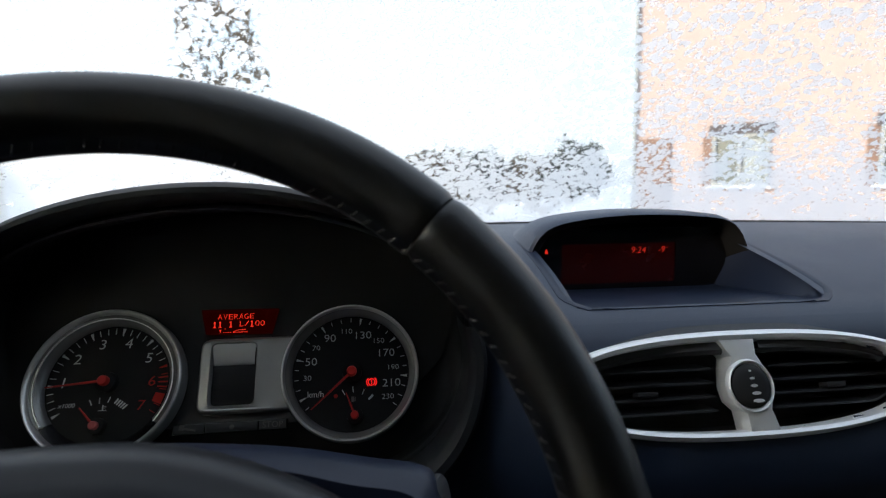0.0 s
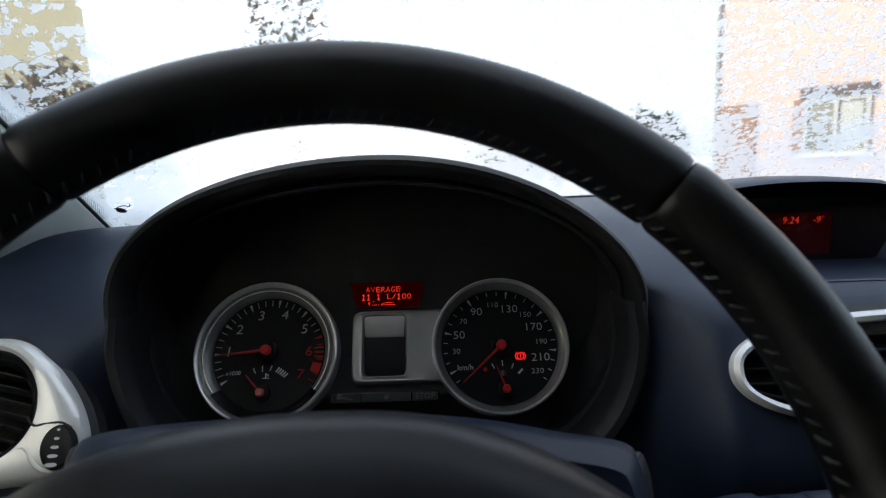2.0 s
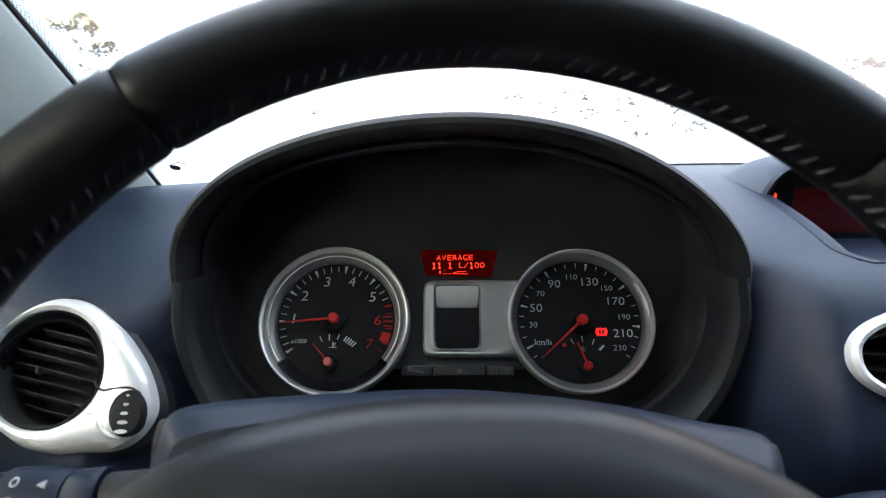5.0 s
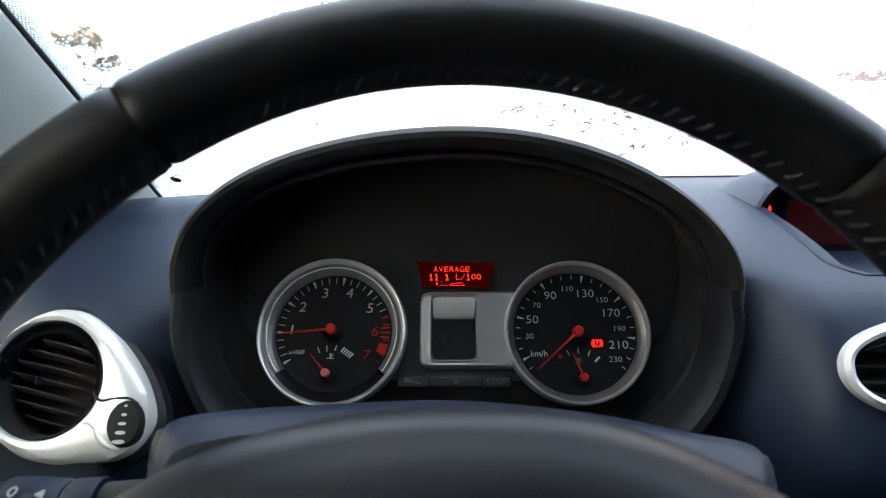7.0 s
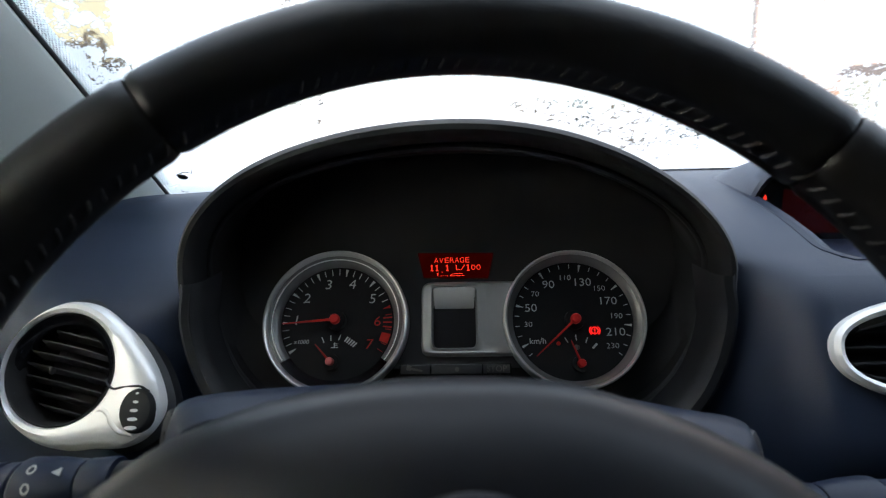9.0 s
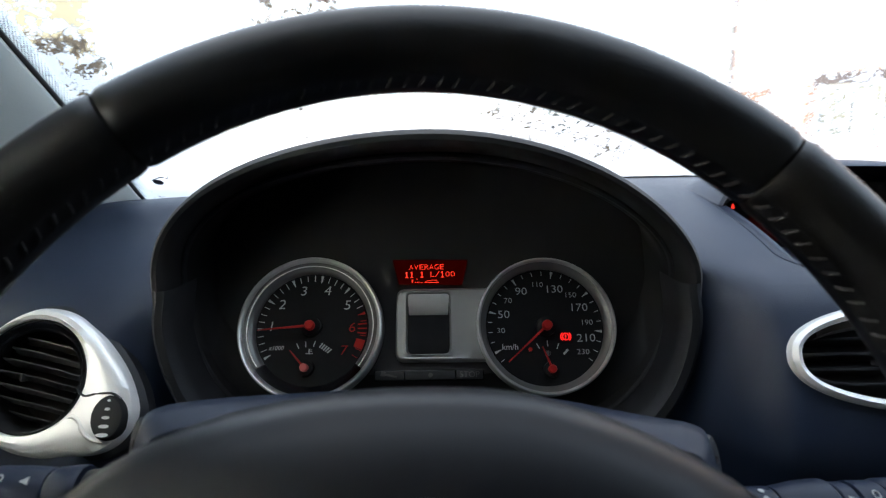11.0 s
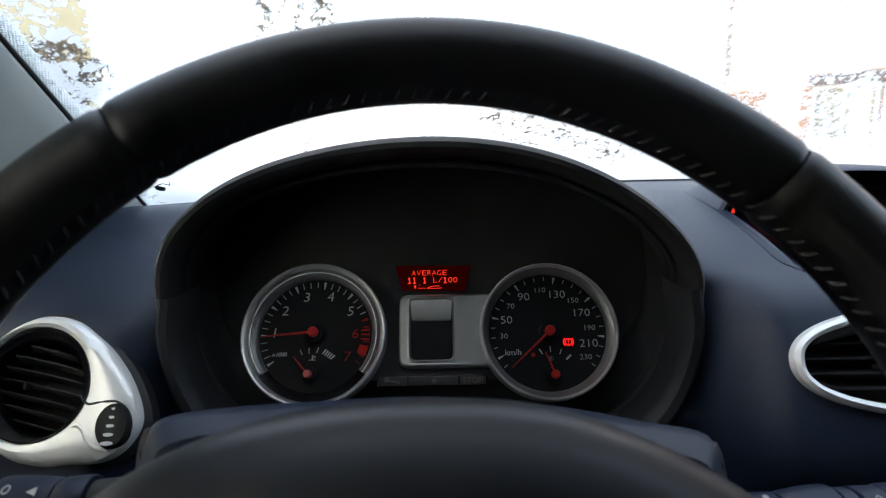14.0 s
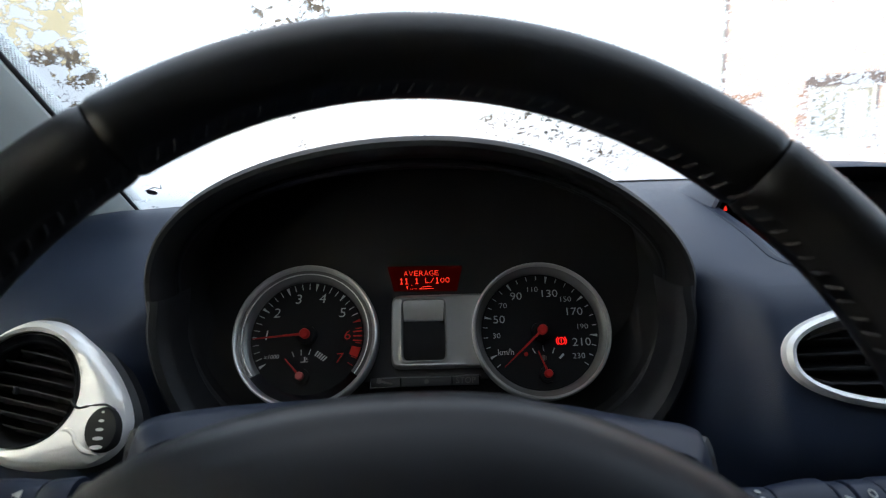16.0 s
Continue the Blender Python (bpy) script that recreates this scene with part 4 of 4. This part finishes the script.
def stalk(name, label, sgn, v0, rise):
    """Segments along the arm: from the shroud to the knurled end."""
    s = thing(name, WH @ Matrix.Translation((sgn * (0.115 if sgn > 0 else 0.119), v0, -0.100)) @ Matrix.Rotation(radians(rise * sgn), 4, "Z"), label, "control stalk")

    def seg(nm, cuts, mat):
        n = 28
        rows = [[(sgn * x, r * math.cos(2 * math.pi * k / n), 1.1 * r * math.sin(2 * math.pi * k / n)) for k in range(n)] for x, r in cuts]
        bm = grid(rows, close_u=True)
        bm.verts.ensure_lookup_table()
        bm.faces.new(bm.verts[-n:])
        bm.faces.new(bm.verts[:n])
        bmesh.ops.recalc_face_normals(bm, faces=bm.faces)
        return part(nm, bm, mat, s)

    seg("arm", ((0.0, 0.0085), (0.012, 0.0090), (0.028, 0.0090)), M_COWL)
    ring = seg("mark_ring", ((0.029, 0.0108), (0.030, 0.0113), (0.041, 0.0113), (0.042, 0.0108)), M_SHROUD)
    barrel = seg("barrel", ((0.043, 0.0108), (0.045, 0.0116), (0.055, 0.0132), (0.064, 0.0140), (0.067, 0.0140), (0.069, 0.0122)), M_SHROUD)
    seg("thin_ring", ((0.070, 0.0118), (0.0705, 0.0124), (0.0765, 0.0124), (0.077, 0.0118)), M_SHROUD)
    seg("symbol_ring", ((0.078, 0.0120), (0.0785, 0.0128), (0.0905, 0.0128), (0.091, 0.0120)), M_SHROUD)
    seg("tip", ((0.092, 0.0122), (0.094, 0.0136), (0.112, 0.0138), (0.116, 0.0128), (0.117, 0.0100)), M_SHROUD)
    far = 0.0735 if sgn > 0 else 0.0485      # the light stalk carries its arrow on the barrel
    if sgn > 0:
        for a in (62, 40, 18):
            c = Vector((sgn * 0.0355, 0.0114 * math.sin(radians(a)), 1.1 * 0.0114 * math.cos(radians(a))))
            o = part("mark", lathe([(0.0, 0.0004), (0.0014, 0.0003), (0.0014, -0.0002)], 14), M_WHITE, ring)
            o.matrix_local = Matrix.Translation(c) @ Matrix.Rotation(radians(-a), 4, "X")
    wide = 0.0 if sgn > 0 else 0.0010
    o = part("arrow", slab([(-0.0018, -0.0018), (0.0020, 0.0), (-0.0018, 0.0018)], -0.0004, 0.0003), M_WHITE, barrel)
    o.matrix_local = Matrix.Translation((sgn * far, 0.0065 + wide, 0.0118 + wide)) @ Matrix.Rotation(radians(-30), 4, "X") @ Matrix.Rotation(radians(0 if sgn > 0 else 180), 4, "Z")
    for dy, zz, a in ((0.0082, 0.0110, -40), (0.0010, 0.0141, -4)):
        o = part("symbol", lathe([(0.0012, 0.0), (0.0012, 0.0003), (0.0018, 0.0003), (0.0018, 0.0)], 20, sy=1.25), M_WHITE, s)
        o.matrix_local = Matrix.Translation((sgn * (far + 0.011), dy + wide, zz + wide)) @ Matrix.Rotation(radians(a), 4, "X")
    return s


stalk("wiper_stalk", "dark plastic wiper stalk with white symbols", 1, -0.0015, -1)
stalk("light_stalk", "dark plastic light stalk with white symbols", -1, 0.0205, -3)

# ---------------------------------------------------------------- centre console
con = thing("centre_console", Matrix.Identity(4), "dark plastic console top below the centre vent", "console")
rows = []
for k, (y, dz) in enumerate(((0.168, 0.0), (0.150, 0.003), (0.142, 0.0), (0.139, -0.006), (0.142, -0.03), (0.155, -0.14), (0.17, -0.30))):
    rows.append([(0.345 + 0.125 * u, y + 0.012 * u * u, 0.869 + dz - 0.016 * abs(u) ** 2.4) for u in [-1 + i / 15 for i in range(31)]])
part("panel", grid(rows), M_COWL, con)

# ---------------------------------------------------------------- vents


def thumb_marks(parent, cx, cy, z, pitch, lean):
    for k in range(5):
        w = 0.0006 + 0.00048 * k
        y = cy + pitch * (2 - k)
        x = cx + lean * (2 - k)
        bm = slab([(x + w * math.cos(radians(a)) * 1.5, y + (0.0007 + 0.00012 * k) * math.sin(radians(a))) for a in range(0, 360, 30)], z, z + 0.0004)
        part("mark", bm, M_MARK, parent, "white airflow mark")


def vent_left():
    v = thing("air_vent", VENT_L, "round black air vent in a satin silver surround", "air vent")
    out = smooth_loop([(-0.083, 0.017), (-0.0785, 0.036), (-0.067, 0.0495), (-0.050, 0.0575), (-0.031, 0.0545), (-0.0107, 0.0405), (0.0062, 0.0213), (0.0160, 0.0025), (0.0175, -0.0110), (0.0090, -0.0242), (-0.004, -0.0305), (-0.022, -0.0315), (-0.040, -0.0322), (-0.060, -0.0262), (-0.0775, -0.0105)], 6)
    bx, by, br = -0.0485, 0.0155, 0.0345
    n = len(out)
    rows = []
    # surround: from the round mouth out to the tear-shaped edge
    ang = [math.atan2(y - by, x - bx) for x, y in out]
    mouth = [(bx + br * math.cos(a), by + br * math.sin(a)) for a in ang]
    for f, z in ((0.0, -0.006), (0.0, 0.004), (0.06, 0.0068), (0.35, 0.0082), (0.7, 0.0070), (0.93, 0.0035), (1.0, -0.001), (1.02, -0.012)):
        rows.append([(m[0] + (o[0] - m[0]) * f, m[1] + (o[1] - m[1]) * f, z) for m, o in zip(mouth, out)])
    part("surround", grid(rows, close_u=True), M_SILVER, v, "satin silver tear-shaped surround")
    gap = [(o[0] * 1.0 + (o[0] - bx) * 0.06, o[1] + (o[1] - by) * 0.06) for o in out]
    part("seat", grid([[(p[0], p[1], z) for p in q] for q, z in ((out, -0.010), (out, -0.002), (gap, -0.005), (gap, -0.014))], close_u=True), M_COWL, v)
    part("bowl", lathe([(0.0345, 0.004), (0.0335, 0.005), (0.0325, 0.003), (0.0315, -0.012), (0.030, -0.030), (0.0, -0.032)], 64, bx, by), M_BLACK, v, "deep black bowl")
    rows = []
    for f, z in ((0.0, 0.003), (0.06, 0.0046), (0.25, 0.0040), (0.7, 0.0005), (1.0, -0.004), (1.0, -0.012)):
        rows.append([(bx - 0.0032 * f + (0.0338 - 0.0048 * f) * math.cos(2 * math.pi * i / 72), by - 0.0034 * f + (0.0338 - 0.0048 * f) * math.sin(2 * math.pi * i / 72), z) for i in range(72)])
    br2 = grid(rows, close_u=True)
    part("brow", br2, M_GLOSS, v)
    for k in range(7):
        y = -0.0245 + 0.0076 * k
        w = math.sqrt(max(0.0001, 0.0302 ** 2 - y * y))
        rows = []
        for i in range(13):
            u = -1 + 2 * i / 12
            zz = -0.002 - 0.005 * (u * u)
            dy = by + y - 0.0072 * (u + 0.2 * (u * u - 0.5)) * w / 0.03
            rows.append([(bx + w * u, dy, zz), (bx + w * u, dy + 0.0008, zz + 0.0002), (bx + w * u, dy - 0.0034, zz - 0.013), (bx + w * u, dy - 0.0046, zz - 0.013)])
        part("slat", grid(rows, close_u=True), M_SLAT, v)
    part("tab", box(bx - 0.0095, bx - 0.0080, by - 0.0028, by + 0.0015, -0.004, 0.0005, 0.0004), M_COWL, v)
    line = ((-0.0165, 0.0090), (-0.0150, 0.0058), (-0.0112, 0.0034), (-0.0060, 0.0042), (-0.0005, 0.0048), (0.0052, 0.0046), (0.0110, 0.0016))
    # dark tube laid on the silver draws the shadow in the groove
    part("groove", tube(smooth_line([(x, y, 0.0076) for x, y in line], 6), 0.0007, 8), M_COWL, v)
    line = ((-0.0215, -0.0100), (-0.0165, -0.0088), (-0.0125, -0.0112), (-0.0095, -0.0165), (-0.0045, -0.0212), (0.0030, -0.0235))
    part("fold", tube(smooth_line([(x, y, 0.0062) for x, y in line], 6), lambda f: 0.0004 + 0.0019 * math.sin(math.pi * f) ** 0.7, 10), M_SILVER, v, "soft fold in the silver surround")
    tw = part("thumbwheel", lathe([(0.0, 0.0100), (0.007, 0.0098), (0.0108, 0.0088), (0.0122, 0.0066), (0.0124, 0.0)], 48, 0.0042, -0.0092, 0.84, 1.08), M_BLACK, v, "black thumbwheel with white marks")
    thumb_marks(tw, 0.0046, -0.0092, 0.0099, 0.0049, 0.0004)
    return v


vent_left()


def vent_centre():
    v = thing("air_vent", VENT_C, "wide oval twin air vent in a satin silver frame", "air vent")

    def oval(a, bt, bb, n=120, flat=2.0):
        out = []
        for i in range(n):
            t = 2 * math.pi * i / n
            c, s = math.cos(t), math.sin(t)
            out.append((a * math.copysign(abs(c) ** (2 / flat), c), 0.0125 + (bt if s > 0 else bb) * math.copysign(abs(s) ** (2 / flat), s)))
        return out
    o = oval(0.1285, 0.0335, 0.0355, flat=2.4)
    i_ = oval(0.1215, 0.0265, 0.0295, flat=2.4)
    rows = []
    for f, z in ((0.0, -0.014), (0.0, 0.002), (0.12, 0.0042), (0.5, 0.0055), (0.88, 0.0036), (1.0, 0.0), (1.0, -0.014)):
        rows.append([(p[0] + (q[0] - p[0]) * f, p[1] + (q[1] - p[1]) * f, z) for p, q in zip(i_, o)])
    part("frame", grid(rows, close_u=True), M_SILVER, v, "satin silver oval frame")
    rows = [[(p[0], p[1], -0.010) for p in i_], [(p[0] * 0.97, p[1] * 0.97, -0.045) for p in i_]]
    bm = grid(rows, close_u=True)
    bm.verts.ensure_lookup_table()
    bm.faces.new(bm.verts[-len(i_):])
    part("duct", bm, M_BLACK, v, "deep black duct")
    lower = oval(0.134, 0.0385, 0.0425, flat=2.4)
    rows = [[(p[0], p[1], z) for p in q] for q, z in ((o, -0.010), (o, -0.002), (lower, -0.006), (lower, -0.016))]
    part("seat", grid(rows, close_u=True), M_COWL, v)
    for s in (-1, 1):
        for k in range(6):
            y = -0.0175 + 0.0088 * k
            rows = []
            for i in range(11):
                u = i / 10
                xx = 0.020 + 0.096 * u
                lim = math.sqrt(max(0, 1 - (xx / 0.1225) ** 2.15)) * 0.027
                yy = max(-lim, min(lim, y)) + 0.0125
                zz = -0.004 - 0.008 * u * u
                rows.append([(s * xx, yy, zz), (s * xx, yy + 0.0013, zz), (s * xx, yy + 0.005, zz - 0.018), (s * xx, yy + 0.003, zz - 0.018)])
            part("slat", grid(rows, close_u=True), M_COWL, v)
        part("tab", box(s * 0.066 - 0.007, s * 0.066 + 0.007, 0.0062, 0.0098, -0.012, -0.0035, 0.001), M_BLACK, v)
        rows = []
        for i in range(11):
            u = i / 10
            xx = 0.012 + 0.095 * u
            lim = 0.0125 + (1 - (xx / 0.1225) ** 2.15) ** 0.465 * 0.0265
            rows.append([(s * xx, lim + 0.001, 0.0005 - 0.006 * u), (s * xx, lim - 0.005 + 0.002 * u, 0.0015 - 0.006 * u), (s * xx, lim - 0.008 + 0.003 * u, -0.003 - 0.006 * u), (s * xx, lim - 0.006, -0.02)])
        part("upper_lip", grid(rows), M_HOOD, v)
    strap = [(-0.0175, 0.0400), (0.0080, 0.0400), (0.0075, 0.0300), (0.0120, 0.0210), (0.0145, 0.0105), (0.0130, 0.0010), (0.0115, -0.0050), (0.0155, -0.0200), (-0.0055, -0.0200), (-0.0065, -0.0050), (-0.0125, 0.0010), (-0.0140, 0.0105), (-0.0125, 0.0210), (-0.0105, 0.0290)]
    part("bridge", slab(strap, -0.012, 0.0042, 0.0014), M_SILVER, v, "satin silver bridge")
    part("collar", lathe([(0.0134, 0.003), (0.0138, 0.0058), (0.0148, 0.0066), (0.0157, 0.0056), (0.0161, 0.003)], 56, -0.0012, 0.0100, 1.0, 1.06), M_SILVER, v)
    tw = part("thumbwheel", lathe([(0.0, 0.0085), (0.008, 0.0083), (0.0112, 0.0076), (0.0130, 0.0058), (0.0133, 0.002)], 48, -0.0012, 0.0100, 1.0, 1.06), M_BLACK, v, "black thumbwheel with white marks")
    thumb_marks(tw, -0.0012, 0.0100, 0.0085, 0.0046, -0.0006)
    return v


vent_centre()

# ---------------------------------------------------------------- display pod
pod = thing("display_pod", Matrix.Identity(4), "grey plastic hooded display in the dashboard top", "dashboard display")
# flat tray before the screen, with side walls rising to the rim
LINE = [(y, z) for _, y, z in dash_profile(0.33)]


def dash_z(y):
    return next((b[1] + (a[1] - b[1]) * (y - b[0]) / (a[0] - b[0]) for a, b in zip(LINE, LINE[1:]) if b[0] <= y <= a[0]), 1.0)


rows = []
for k in range(25):
    y = 0.2135 + (0.352 - 0.2135) * k / 24
    f = k / 24
    rnd_in = 0.016 * max(0, 1 - (y - 0.2135) / 0.02) ** 2
    xl, xr = 0.2265 + rnd_in, 0.4315 - rnd_in
    rim_z = dash_z(y) + 0.0008
    front = dash_z(0.2135) + 0.0008
    fl = min(rim_z - 0.0002, front + (0.9805 - front) * min(1, f * 1.25) ** 0.8)
    ins = 0.004 + 0.014 * f
    rows.append([(xl - 0.006, y, rim_z - 0.006), (xl - 0.004, y, rim_z - 0.0003), (xl, y, rim_z), (xl + 0.003, y, rim_z - 0.0012 * min(1, f * 8)), (xl + 0.6 * ins + 0.003, y, fl + (rim_z - fl) * 0.35), (xl + ins + 0.004, y, fl + 0.0008), (xl + ins + 0.012, y, fl), (xr - ins - 0.012, y, fl), (xr - ins - 0.004, y, fl + 0.0008), (xr - 0.6 * ins - 0.003, y, fl + (rim_z - fl) * 0.35), (xr - 0.003, y, rim_z - 0.0012 * min(1, f * 8)), (xr, y, rim_z), (xr + 0.004, y, rim_z - 0.0003), (xr + 0.006, y, rim_z - 0.006)])
rows.insert(0, [(p[0], 0.2128, p[2] - 0.006) for p in rows[0]])
# darker plastic than the dashboard's, for the shade inside the scoop
part("tray", grid(rows), M_SHROUD, pod, "scooped tray before the screen, darkened for shade")


def pod_arc(y, x0, x1, zlo, zhi, n=40):
    out = []
    for i in range(n + 1):
        u = math.sin(math.pi / 2 * (-1 + 2 * i / n))
        out.append(((x0 + x1) / 2 + (x1 - x0) / 2 * u, y, zhi - (0.013 if u < 0 else 0.008) * u * u - (zhi - (0.013 if u < 0 else 0.008) - zlo) * abs(u) ** 12))
    return out


rows = [pod_arc(0.352, 0.2345, 0.4225, 0.985, 1.040), pod_arc(0.330, 0.2320, 0.4275, 0.998, 1.0435), pod_arc(0.322, 0.2290, 0.4288, 1.004, 1.0460), pod_arc(0.3150, 0.2240, 0.4296, 1.008, 1.0492), pod_arc(0.317, 0.222, 0.4305, 1.011, 1.0505), pod_arc(0.328, 0.220, 0.432, 1.012, 1.0525), pod_arc(0.36, 0.219, 0.434, 1.012, 1.0530), pod_arc(0.40, 0.220, 0.434, 1.010, 1.044), pod_arc(0.46, 0.222, 0.434, 1.000, 1.022)]
# dull black on the pod hood's inner rows stands in for shade there
part("hood_underside", grid(rows[:4]), M_UNDERSIDE, pod, "underside of the pod hood, blackened for shade")
part("hood", grid(rows[3:]), M_DASH, pod, "grey arched hood")
scr = part("screen", slab([(0.236, 0.974), (0.421, 0.974), (0.421, 1.030), (0.413, 1.035), (0.244, 1.035), (0.236, 1.030)], 0, 0.004), M_GLOSS, pod, "dark smoked display screen")
scr.matrix_local = pose(0, 0.342, 0, 90)
lit = part("lit_area", slab([(0.262, 0.986), (0.370, 0.986), (0.370, 1.022), (0.262, 1.022)], 0.004, 0.0045), M_LCD2, scr)
lettering("clock_text", "9:24", 0.0085, M_PODTXT, scr, 0.3345, 1.0155, 0.0048, 0.1, bold=-0.0002)
lettering("temperature_text", "-9°", 0.0085, M_PODTXT, scr, 0.3585, 1.0155, 0.0048, 0.1, bold=-0.0002)
part("belt_light", slab([(0.2460, 1.0140), (0.2488, 1.0140), (0.2485, 1.0165), (0.2474, 1.0185), (0.2463, 1.0165)], 0.004, 0.0046), M_PODTXT, scr, "small red warning light")
